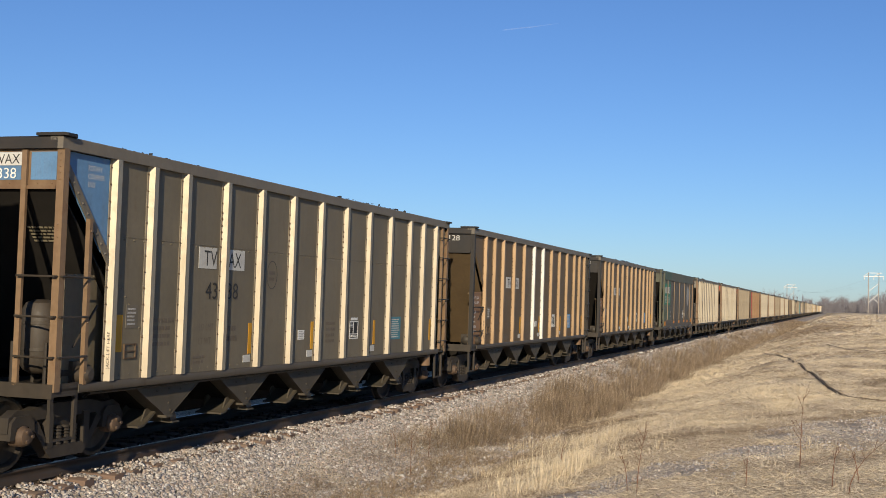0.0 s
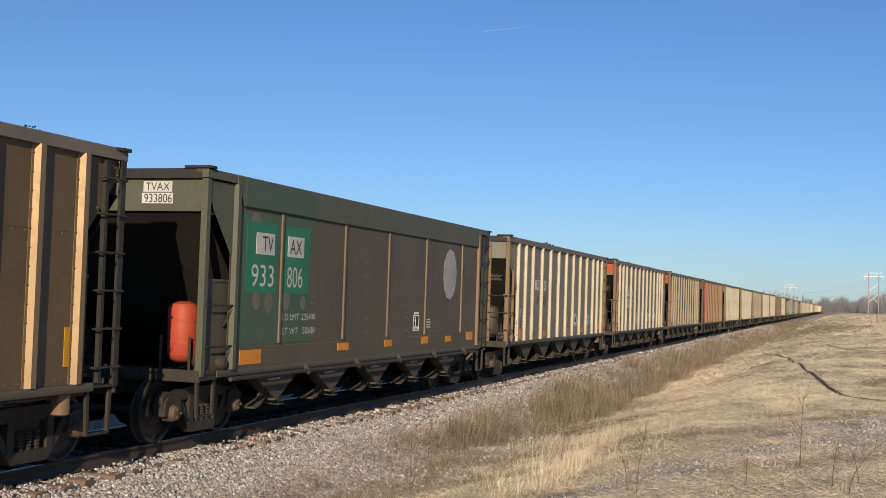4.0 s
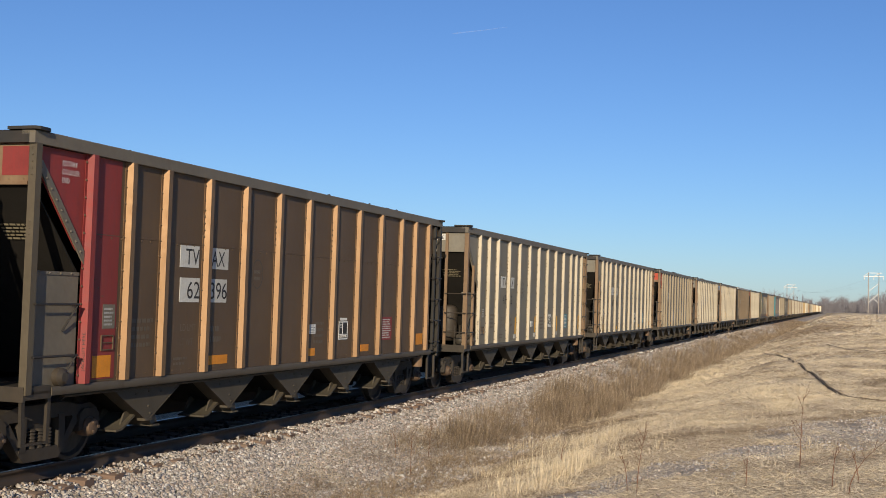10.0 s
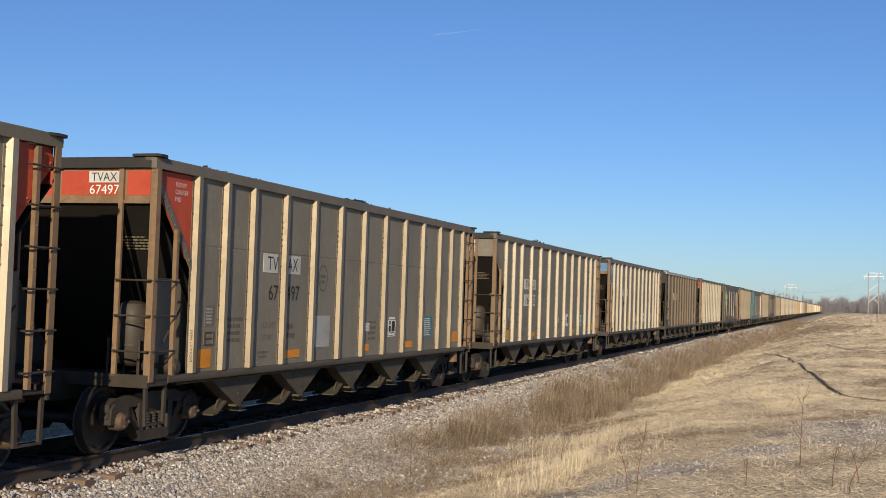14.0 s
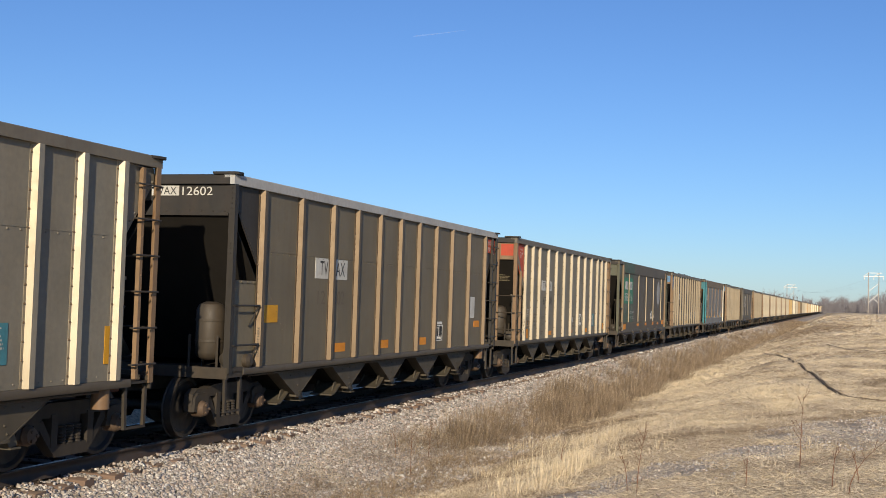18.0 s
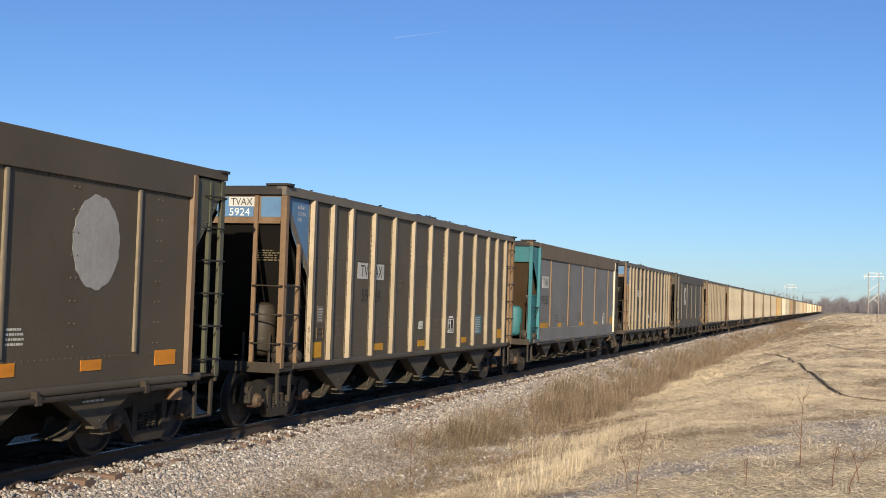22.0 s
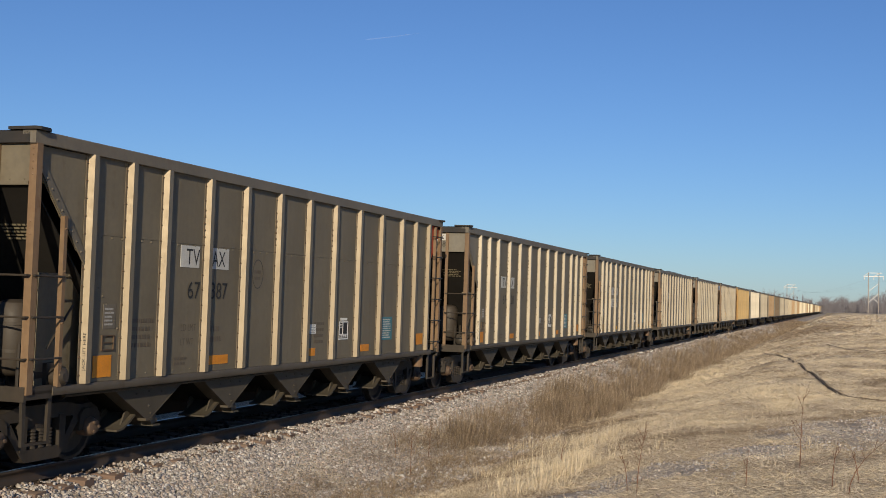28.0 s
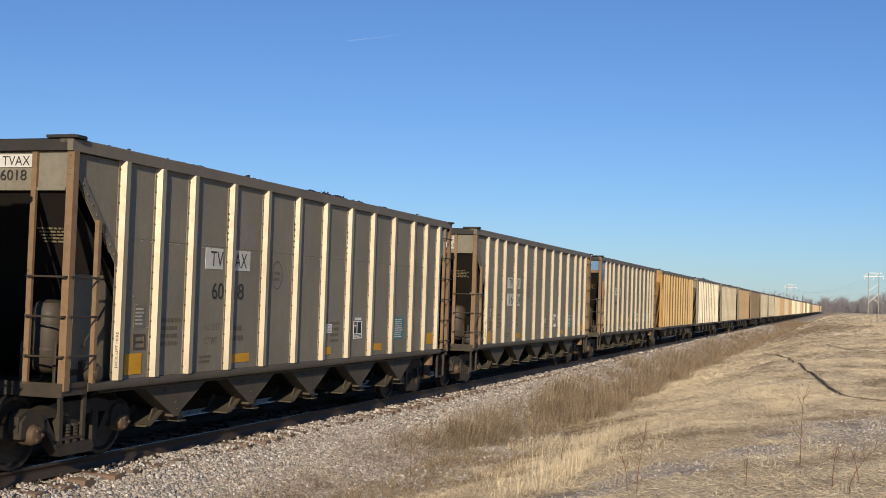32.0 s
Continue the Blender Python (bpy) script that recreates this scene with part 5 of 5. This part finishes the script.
    return np.clip((m - 0.35) * 1.2 + (lattice(x, y, 2.3, 5) - 0.5) * 1.6, 0, 1)


RUT_A = ((6.6, 62.3), (7.4, 55.5), (8.15, 48.5), (9.02, 38.8), (9.5, 33.0), (9.87, 28.2), (10.1, 25.75), (10.33, 24.5), (10.64, 23.6), (11.2, 23.3), (12.2, 23.4), (14.0, 23.8))
RUT_B = ((9.6, 62.0), (10.6, 52.0), (12.2, 46.0), (14.5, 44.0))


def clear(x, y):
    """0 in the ruts, 1 elsewhere."""
    d = np.full(np.shape(x), 9.0)
    for line in (RUT_A, RUT_B):
        for (x0, y0), (x1, y1) in zip(line, line[1:]):
            t = np.clip(((x - x0) * (x1 - x0) + (y - y0) * (y1 - y0)) / ((x1 - x0) ** 2 + (y1 - y0) ** 2), 0, 1)
            d = np.minimum(d, np.hypot(x - x0 - t * (x1 - x0), y - y0 - t * (y1 - y0)))
    return (d > 0.09).astype(float)


def blades(rng, x, y, h, w, lean, way=None):
    """Grass blades that bow over: root, two knees and a tip."""
    n = len(x)
    z = np.maximum(ground_z(x, y), np.where(np.abs(x) < 3.1, bed_z(x), -9)) - 0.01
    a = rng.uniform(0, math.tau, n)
    side = np.stack([np.cos(a), np.sin(a), np.zeros(n)], -1) * (w / 2)[:, None]
    b = rng.uniform(0, math.tau, n) if way is None else way + rng.normal(0, 0.7, n)
    go = np.stack([np.cos(b) + 0.45, np.sin(b), np.zeros(n)], -1)
    root = np.stack([x, y, z], -1)
    up = np.array([0, 0, 1.0])
    mid = root + go * (h * lean * 0.30)[:, None] + up * (h * 0.6 * np.sqrt(np.clip(1 - (lean * 0.5) ** 2, 0.05, 1)))[:, None]
    tip = root + go * (h * lean)[:, None] + up * (h * (np.sqrt(np.clip(1 - lean ** 2, 0.02, 1)) - 0.12 * lean))[:, None]
    v = np.stack([root - side, root + side, mid + side * 0.8, mid - side * 0.8, tip], 1).reshape(-1, 3)
    t = np.array([(0, 1, 2), (0, 2, 3), (3, 2, 4)])
    f = (t[None] + (np.arange(n) * 5)[:, None, None]).reshape(-1, 3)
    return v, f


def strewn(rng, n, x0, x1, y0, y1, keep):
    x, y = rng.uniform(x0, x1, n), rng.uniform(y0, y1, n)
    k = keep(x, y) > rng.random(n)
    return x[k], y[k]


def litter(rng, x, y, ln, w, rise=0.05):
    """Flattened dry blades lying across one another."""
    n = len(x)
    z = np.maximum(ground_z(x, y), np.where(np.abs(x) < 3.1, bed_z(x) + 0.03, -9)) + rng.uniform(0.0, 0.035, n)
    a, r = rng.uniform(0, math.tau, n), rng.uniform(-1.3, 1.3, n)
    go = np.stack([np.cos(a), np.sin(a), rng.normal(0.12, 0.25, n)], -1)
    side = np.stack([-np.sin(a) * np.cos(r), np.cos(a) * np.cos(r), np.sin(r)], -1) * (w / 2)[:, None]
    root = np.stack([x, y, z], -1)
    v = np.stack([root - side, root + side, root + go * ln[:, None]], 1).reshape(-1, 3)
    return v, np.arange(n * 3).reshape(-1, 3)


def tussocks(rng, cx, cy, r, hi, per, w):
    """Clumps of blades that spread from one root."""
    n = len(cx)
    k = np.repeat(np.arange(n), per)
    m = len(k)
    d = np.abs(rng.normal(0, 0.5, m))
    a = rng.uniform(0, math.tau, m)
    x, y = cx[k] + np.cos(a) * d * r[k], cy[k] + np.sin(a) * d * r[k]
    h = hi[k] * rng.uniform(0.3, 1.0, m)
    return blades(rng, x, y, h, np.full(m, w), np.clip(0.34 + 0.5 * d + rng.normal(0, 0.28, m), 0.03, 0.98), a)


CLUMPS = ((5.5, 20.9, 0.45, 0.9), (5.9, 19.9, 0.55, 0.7), (6.3, 19.3, 0.4, 0.5), (5.6, 18.9, 0.35, 0.5), (5.4, 18.4, 0.3, 0.4), (6.6, 14.6, 0.3, 0.4), (6.2, 21.2, 0.5, 0.5), (6.8, 20.8, 0.45, 0.5), (7.4, 20.7, 0.35, 0.5), (8.0, 20.9, 0.5, 0.4), (7.9, 24.3, 0.7, 1.0), (8.6, 25.2, 0.6, 1.0), (9.4, 24.4, 0.6, 0.9), (9.2, 22.0, 0.5, 0.6), (8.3, 27.4, 0.5, 1.0), (11.0, 14.0, 0.4, 0.5), (6.6, 15.2, 0.7, 0.8), (6.9, 16.2, 0.6, 0.8), (6.2, 17.2, 0.6, 0.9), (7.3, 14.4, 0.5, 0.5), (4.7, 22.4, 0.5, 0.8), (8.2, 19.4, 0.6, 0.7), (9.5, 26.4, 0.5, 1.2))


def pale(x, y):
    """How much bright straw stands at a place."""
    t = np.zeros_like(x)
    for cx, cy, rx, ry in CLUMPS:
        t = np.maximum(t, 1.35 - np.hypot((x - cx) / rx, (y - cy) / ry))
    crest = np.exp(-(((x - 4.9 - 0.01 * (y - 40)) / 0.95) ** 2)) * np.clip((y - 33) / 6, 0, 1) * np.clip((70 - y) / 20, 0.15, 1)
    return np.clip(np.maximum(t, crest), 0, 1)


def grass():
    rng = np.random.default_rng(21)
    brown, straw, mat = [], [], []

    def strip(x, y):
        right = np.minimum(4.4, 3.0 + (y - 20.8) * 0.30) + 1.1 * (lattice(x, y, 0.55, 2) - 0.5)
        left = np.interp(y, (20, 27, 36, 60), (2.35, 2.15, 1.85, 1.65))
        edge = np.clip((x - left - 0.5 * (lattice(x, y, 0.6, 12) - 0.5)) / 0.35, 0, 1) * np.clip((right - x) / 0.35, 0, 1)
        return edge * np.clip((y - 19.9 + 1.6 * (lattice(x, y, 0.9, 19) - 0.5)) / 0.8, 0.0, 1)
    for n, y0, y1, w, hi, per in ((1250, 19, 34, 0.0040, 1.05, 32), (1250, 34, 60, 0.0065, 1.0, 22), (1400, 60, 120, 0.012, 0.9, 14), (1400, 120, 260, 0.03, 0.8, 7)):
        x, y = strewn(rng, int(n * 1.15), 1.5, 5.4, y0, y1, strip)
        k = len(x)
        size = (0.15 + 1.1 * lattice(x, y, 0.75, 3)) * rng.uniform(0.4, 1.15, k)
        brown.append(tussocks(rng, x, y, 0.20 + 0.14 * size, size * hi, per, w))
    # sparse brown stems among the stones before the strip
    x, y = strewn(rng, 6500, 1.7, 6.2, 11.3, 25, lambda x, y: np.clip((x - 1.9 - 0.25 * np.clip(19 - y, 0, 3) * 0.6) / 0.7, 0, 1) * np.clip((6.0 - x) / 2.0, 0, 1) * np.clip(lattice(x, y, 1.3, 13) * 1.8 - 0.35, 0, 1))
    k = len(x)
    size = rng.uniform(0.08, 0.38, k) * (0.5 + lattice(x, y, 1.4, 13)) * np.clip(1.6 - 0.25 * x, 0.5, 1.2)
    brown.append(tussocks(rng, x, y, np.full(k, 0.28), size, 16, 0.0034))
    x, y = strewn(rng, 3600, 1.8, 3.0, 24, 70, lambda x, y: np.clip((x - 1.8) / 1.2, 0, 1) * (lattice(x, y, 0.9, 14) > 0.55))
    k = len(x)
    brown.append(blades(rng, x, y, rng.uniform(0.15, 0.5, k), np.full(k, 0.007), rng.uniform(0.1, 0.5, k)))

    def field(x, y):
        return np.clip((x - np.where(y < 23, 1.9, 2.6)) / 1.1, 0, 1) * (1 - 0.85 * bare(x, y)) * (0.3 + 0.7 * lattice(x, y, 1.1, 6)) * clear(x, y)
    for n, x0, x1, y0, y1, w, ln in ((450000, 1.9, 12.5, 10.5, 24, 0.0038, 0.115), (190000, 3.2, 15, 24, 42, 0.0075, 0.15), (90000, 4.0, 20, 42, 80, 0.015, 0.26), (50000, 5, 36, 80, 170, 0.04, 0.5), (18000, 5, 70, 170, 420, 0.12, 0.8), (60000, 3, 18, -8, 10.5, 0.005, 0.15)):
        x, y = strewn(rng, n, x0, x1, y0, y1, field)
        k = len(x)
        pick = 0.23 + 0.64 * lattice(x, y, 0.6, 23) + 0.6 * (lattice(x, y, 2.1, 24) - 0.5) + 0.22 * pale(x, y) + rng.normal(0, 0.11, k)
        pick -= 0.26 * np.exp(-(((x - 3.4) / 1.5) ** 2)) * np.clip((25 - y) / 3, 0, 1)
        pick -= 0.4 * np.exp(-(((x - 4.8) / 1.3) ** 2) - ((y - 27.5) / 6) ** 2)
        pick -= 1.0 * np.exp(-(((x - 7.4) / 3.2) ** 2) - ((y - 118) / 26) ** 2)
        size = rng.uniform(0.4, 1.2, k) * ln
        for kind, m in ((straw, pick > 0.70), (brown, pick < 0.34), (mat, (pick >= 0.34) & (pick <= 0.70))):
            kind.append(litter(rng, x[m], y[m], size[m], np.full(m.sum(), w)))
    # short standing blades, thicker in patches
    for n, x0, x1, y0, y1, w, hi in ((1600, 3.4, 12.5, 11, 26, 0.004, 0.17), (1500, 4, 15, 26, 50, 0.007, 0.19), (1300, 4.6, 24, 50, 120, 0.016, 0.22)):
        x, y = strewn(rng, n, x0, x1, y0, y1, lambda x, y: field(x, y) * np.clip(lattice(x, y, 0.7, 33) * 2.4 - 0.7, 0.05, 1))
        k = len(x)
        mat.append(tussocks(rng, x, y, rng.uniform(0.1, 0.25, k), rng.uniform(0.5, 1.0, k) * hi, 16, w))
    for n, x0, x1, y0, y1, w, hi, per in ((4600, 3.8, 11.5, 13, 30, 0.0046, 0.42, 24), (1900, 4.2, 11, 30, 60, 0.009, 0.36, 20), (900, 4.6, 14, 60, 120, 0.022, 0.36, 12)):
        x, y = strewn(rng, n, x0, x1, y0, y1, lambda x, y: pale(x, y) * np.clip(lattice(x, y, 1.9, 7) * 3.2 - 1.2, 0.06, 1) + 0.016)
        k = len(x)
        straw.append(tussocks(rng, x, y, rng.uniform(0.12, 0.3, k), rng.uniform(0.45, 1.0, k) * hi * np.where((y > 22.3) | (x > 7.2), 0.62, 1.15), per, w))
    for name, label, mat_name, chunk in (("tall_grass", "tall dry brown grass in the trackside ditch", "brown_grass", brown), ("straw_tufts", "pale upright tufts of straw-coloured grass", "straw_grass", straw), ("grass_mat", "short flattened winter grass over the field", "mat_grass", mat)):
        v, f = joined(chunk)
        tagged(new(name, mesh_from(name, v, f, mat_name)), label, "grass", kind="stuff")


grass()


def ground_patch(name, cx, cy, rx, ry, mat, label, seed, lift=0.006):
    """A thin uneven patch that follows the ground."""
    rings, n = 9, 48
    verts = [(cx, cy, float(ground_z(cx, cy)) + lift)]
    r0 = np.random.default_rng(seed)
    wob = np.cumsum(r0.normal(0, 0.10, n))
    wob = wob - np.linspace(0, wob[-1], n)
    for i in range(1, rings + 1):
        for k in range(n):
            a = k * math.tau / n
            q = i / rings * (1 + wob[k] * i / rings)
            x, y = cx + math.cos(a) * rx * q, cy + math.sin(a) * ry * q
            verts.append((x, y, float(ground_z(x, y)) + lift * (1 if i < rings else -2)))
    faces = [(0, 1 + k, 1 + (k + 1) % n) for k in range(n)]
    for i in range(rings - 1):
        for k in range(n):
            a, b = 1 + i * n + k, 1 + i * n + (k + 1) % n
            faces += [(a, a + n, b + n), (a, b + n, b)]
    ob = new(name, smooth(mesh_from(name, verts, faces, mat)))
    tagged(ob, label, "ground", kind="structure")


ground_patch("bare_earth", 7.6, 30.9, 0.45, 1.1, "soil_and_shade", "dark trodden earth in the grass", 42)

# small stones on the bare patches
for k, (cx, cy, rx, ry) in enumerate(GRAVEL):
    ground_patch("bare_earth", cx, cy, rx * 0.8, ry * 0.8, "stony_soil", "patch of bare grey stony soil", 70 + k, 0.012)
rng = np.random.default_rng(51)
bits = []
for cx, cy, rx, ry in GRAVEL:
    v, f = stones(rng, int(1500 * rx * ry), cx - rx * 1.2, cx + rx * 1.2, cy - ry * 1.2, cy + ry * 1.2, 0.008, 0.026)
    mid = v.reshape(-1, 8, 3)
    keep = bare(mid[:, 0, 0], mid[:, 0, 1]) > rng.random(len(mid)) * 0.8
    n = int(keep.sum())
    bits.append((mid[keep].reshape(-1, 3), f[:n * 10]))
v, f = joined(bits)
tagged(new("field_stones", mesh_from("field_stones", v, f, "ballast_stone")), "small grey stones scattered on bare soil", "stones", kind="stuff")


def rut(points, width, name="wheel_rut"):
    """A narrow strip with a ragged rim, coloured dark for the shade in a rut."""
    pts = [Vector((x, y, 0)) for x, y in points]
    dense = []
    for i in range(len(pts) - 1):
        p0, p1, p2, p3 = pts[max(i - 1, 0)], pts[i], pts[i + 1], pts[min(i + 2, len(pts) - 1)]
        for k in range(14):
            t = k / 14
            dense.append(0.5 * ((2 * p1) + (p2 - p0) * t + (2 * p0 - 5 * p1 + 4 * p2 - p3) * t * t + (3 * p1 - p0 - 3 * p2 + p3) * t ** 3))
    r0 = random.Random(4)
    verts, faces = [], []
    cols = ((-1.0, -0.01), (-0.62, 0.02), (-0.3, 0.012), (0.2, 0.014), (0.6, 0.022), (1.0, -0.01))
    for i, p in enumerate(dense):
        d = (dense[min(i + 1, len(dense) - 1)] - dense[max(i - 1, 0)]).normalized()
        side = Vector((d.y, -d.x, 0))
        w = width * r0.uniform(0.6, 1.35)
        for u, z in cols:
            q = p + side * (u * w)
            verts.append((q.x, q.y, float(ground_z(q.x, q.y)) + z * r0.uniform(0.7, 1.3) + 0.022))
    k = len(cols)
    for i in range(len(dense) - 1):
        for j in range(k - 1):
            a = i * k + j
            faces.append((a, a + 1, a + k + 1, a + k))
    tagged(new(name, mesh_from(name, verts, faces, "soil_and_shade")), "narrow rut across dry grass, its shade coloured as dark soil", "rut", kind="structure")


rut(RUT_A, 0.034)
rut(RUT_B, 0.026)


# ---- weeds ----
def weed(x, y, h, lean, seed, twigs=7, bend=0.0):
    r0 = random.Random(seed)
    base = new("dry_weed")
    base.matrix_basis = pose(x, y, float(ground_z(x, y)) - 0.02)
    tagged(base, "tall dry weed stalk with thin bare twigs", "weed", "weeds of the field")
    pts = [Vector((lean * h * t * t, bend * h * t, h * t)) for t in np.linspace(0, 1, 6)]

    def stem(bm):
        for i in range(5):
            rod(bm, pts[i], pts[i + 1], 0.0058 * (1 - i * 0.15), 5, 0.0058 * (1 - (i + 1) * 0.15))
    part("stem", shape("stem%d" % seed, stem, "weed_stem"), base)
    for k in range(twigs):
        t = r0.uniform(0.3, 0.95)
        p = Vector((lean * h * t * t, bend * h * t, h * t))
        a = r0.uniform(0, math.tau)
        q = p + Vector((math.cos(a) * 0.14, math.sin(a) * 0.14, 0.2)) * h * r0.uniform(0.5, 1.1)

        def twig(bm):
            rod(bm, p, q, 0.0034, 4, 0.0017)
            m = p.lerp(q, 0.6)
            rod(bm, m, m + Vector((math.cos(a + 1) * 0.05, math.sin(a + 1) * 0.05, 0.08)) * h, 0.0026, 4, 0.0014)
        part("twig", shape("twig%d_%d" % (seed, k), twig, "weed_stem"), base)


for k, (x, y, h, lean, tw, bend) in enumerate(((8.15, 12.4, 0.75, 0.12, 9, 0.0), (8.0, 12.7, 0.5, -0.2, 5, 0.0), (9.75, 13.8, 0.85, 0.03, 7, 0.0), (10.1, 12.2, 0.5, 0.1, 4, 0.0), (10.25, 11.9, 0.6, 0.65, 3, 0.0), (9.25, 12.6, 0.4, 0.05, 4, 0.0), (10.35, 12.6, 0.4, -0.25, 4, 0.1), (6.4, 16.5, 0.5, 0.1, 4, 0.0), (3.35, 18.6, 0.8, 0.0, 5, 0.0), (3.0, 20.5, 0.8, 0.1, 5, 0.0), (2.7, 19.6, 0.6, -0.1, 5, 0.0))):
    weed(x, y, h, lean, 60 + k, tw, bend)


# ---- far woods, power line, contrail ----
def woods():
    rng = np.random.default_rng(77)
    v, f, k = [], [], 0
    for i in range(2600):
        x = rng.uniform(-170, 230)
        if x < -2 and rng.random() < 0.6:
            continue
        y = rng.uniform(640, 800) + abs(x) * 0.1
        tall = np.interp(x, (-170, -60, -25, -14, -2, 6, 16, 35, 230), (11, 12, 13, 11, 8.5, 7.5, 9.5, 12.5, 12)) + 1.3 * math.sin(x * 0.23) + 0.8 * math.sin(x * 0.61)
        tall = max(3.0, tall * rng.uniform(0.65, 1.12)) * (0.55 if i % 3 == 0 else 1.0)
        base = np.array([x, y, 0.4])
        m = 44
        a = rng.uniform(0, math.tau, m)
        t0 = rng.uniform(0.0, 0.75, m) * tall
        ln = rng.uniform(0.18, 0.42, m) * tall
        up = rng.uniform(0.35, 1.1, m)
        root = base + np.stack([np.zeros(m), np.zeros(m), t0], -1)
        tip = root + np.stack([np.cos(a) * ln * 0.8, np.sin(a) * ln * 0.8, np.minimum(ln * up, tall - t0)], -1)
        w = rng.uniform(0.03, 0.10, m)
        sd = np.stack([w, np.zeros(m), np.zeros(m)], -1)
        v.append(np.stack([root - sd, root + sd, tip], 1).reshape(-1, 3))
        f.append(np.arange(m * 3).reshape(-1, 3) + k)
        k += m * 3
        v.append(np.array([base - (0.2, 0, 0), base + (0.2, 0, 0), base + (0, 0, tall)]))
        f.append(np.array([(k, k + 1, k + 2)]))
        k += 3
    tagged(new("far_woods", mesh_from("far_woods", np.concatenate(v), np.concatenate(f), "hazy_twigs")), "bare brown winter woods along the horizon, paled for haze", "woods", kind="stuff")


woods()


def h_frame(x, y, z0, top, s=1.0):
    """A two-pole power pylon with crossarms, braces and hanging insulators."""
    base = new("power_pylon")
    base.matrix_basis = pose(x, y, z0)
    tagged(base, "wooden two-pole power pylon with pale crossarms", "pylon", "pylons of the power line")
    h = top - z0
    for px in (-2.4 * s, 2.4 * s):
        part("pole", shape("pylon_pole%.1f" % h, lambda bm: rod(bm, (0, 0, -0.5), (0, 0, h), 0.26, 8, 0.17), "hazy_wood"), base, (px, 0, 0))
    part("crossarm", shape("crossarm", lambda bm: quad_box(bm, -4.7, 4.7, -0.15, 0.15, -0.18, 0.18), "pale_wood"), base, (0, 0.3, h - 1.9), size=(s, 1, 1))
    part("crossarm", shape("upper_crossarm", lambda bm: quad_box(bm, -3.2, 3.2, -0.15, 0.15, -0.15, 0.15), "pale_wood"), base, (0.6, 0.3, h - 0.2), size=(s, 1, 1))
    for a, b in (((-4.6, h - 1.9), (-2.6, h - 0.3)), ((0.3, h - 1.9), (2.3, h - 0.3)), ((-2.3, h - 9.3), (2.3, h - 5.4)), ((-2.3, h - 14.8), (2.3, h - 10.4)), ((-0.3, h - 12.6), (2.3, h - 14.8))):
        part("brace", shape("brace%.1f%.1f%.1f" % (h, a[0], a[1]), lambda bm: rod(bm, (a[0] * s, 0.25, a[1]), (b[0] * s, 0.25, b[1]), 0.16, 6), "pale_wood"), base)
    for px in (-4.4, 0.0, 4.4):
        part("insulator", shape("insulator", lambda bm: lathe(bm, [(0, 0.06), (-0.1, 0.17), (-0.3, 0.17), (-0.5, 0.1), (-0.7, 0.17), (-1.3, 0.17), (-1.6, 0.06)], "z", 8), "pale_wood"), base, (px * s, 0.3, h - 2.05))


h_frame(26.5, 613.0, 0.4, 21.1)
h_frame(-20.9, 830.0, 0.4, 18.4, 0.95)
h_frame(76.0, 396.0, 0.4, 23.5)


def span(a, b, sag):
    def build(bm):
        p = [Vector(a).lerp(Vector(b), t) - Vector((0, 0, sag * 4 * t * (1 - t))) for t in np.linspace(0, 1, 13)]
        for q, r in zip(p, p[1:]):
            rod(bm, q, r, 0.018, 4)
    return build


for k, off in enumerate((-4.4, 0.0, 4.4)):
    for j, (a, b) in enumerate((((76.0 + off, 396.3, 19.7), (26.5 + off, 613.3, 17.3)), ((26.5 + off, 613.3, 17.3), (-20.9 + off, 830.3, 14.6)))):
        w = new("power_line", shape("span%d%d" % (k, j), span(a, b, 3.5), "wire_grey"))
        tagged(w, "thin grey sagging overhead power line", "power line", "wires of the power line")


def contrail():
    """A short thin streak of ice cloud, far off; its pale end leads."""
    def build(bm):
        rings = []
        for i in range(25):
            t = i / 24
            x = -95 + 190 * t
            r = 2.3 * (1 - t) ** 0.7 * min(1, t * 12 + 0.15) + 0.25
            z = 0.8 * math.sin(t * 9) * t
            rings.append([bm.verts.new((x, math.cos(a) * r, z + math.sin(a) * r * (1 + 0.15 * math.sin(i * 1.7)))) for a in np.arange(8) * math.tau / 8])
        for r0, r1 in zip(rings, rings[1:]):
            for k in range(8):
                bm.faces.new((r0[k], r0[(k + 1) % 8], r1[(k + 1) % 8], r1[k]))
    ob = new("contrail", shape("contrail", build, "ice_trail"))
    return tagged(ob, "short thin white contrail streak in blue sky", "contrail")


TRAIL = contrail()


def advance(t):
    """How many car lengths the train has gone at t seconds."""
    return 0.69726 * t + 0.00054764 * t * t + 3.528e-6 * t ** 3


def motions():
    for n, car in TRAIN:
        rows = []
        for t in range(0, 33, 2):
            s = FIRST_END + HALF + PITCH_M * (n - advance(t))
            x, y, a = track_at(s)
            rows.append((float(t), pose(x, y, 0, 0, 0, math.degrees(a))))
        walk(car, rows)
    # each wheelset rolls without slip on its 0.457 m tread radius while its car is near
    ticks = [k / 30 for k in range(961)]
    for n, w in WHEELSETS:
        y = w.location.y
        near = [t for t in ticks if -14 < FIRST_END + HALF + PITCH_M * (n - advance(t)) < 64]
        times = sorted({0.0, 32.0, *near})
        rows = []
        for t in times:
            u = min(max(t, near[0]), near[-1])
            rows.append((t, pose(0, y, 0.457, math.degrees((advance(u) - advance(near[0])) * PITCH_M / 0.457))))
        walk(w, rows)
    walk(TRAIL, [(t, pose(-941.7 - 17.08 * t, 3600, 877.6 - 0.42 * t, 0, -4.0, 0)) for t in (0.0, 16.0, 32.0)])


motions()
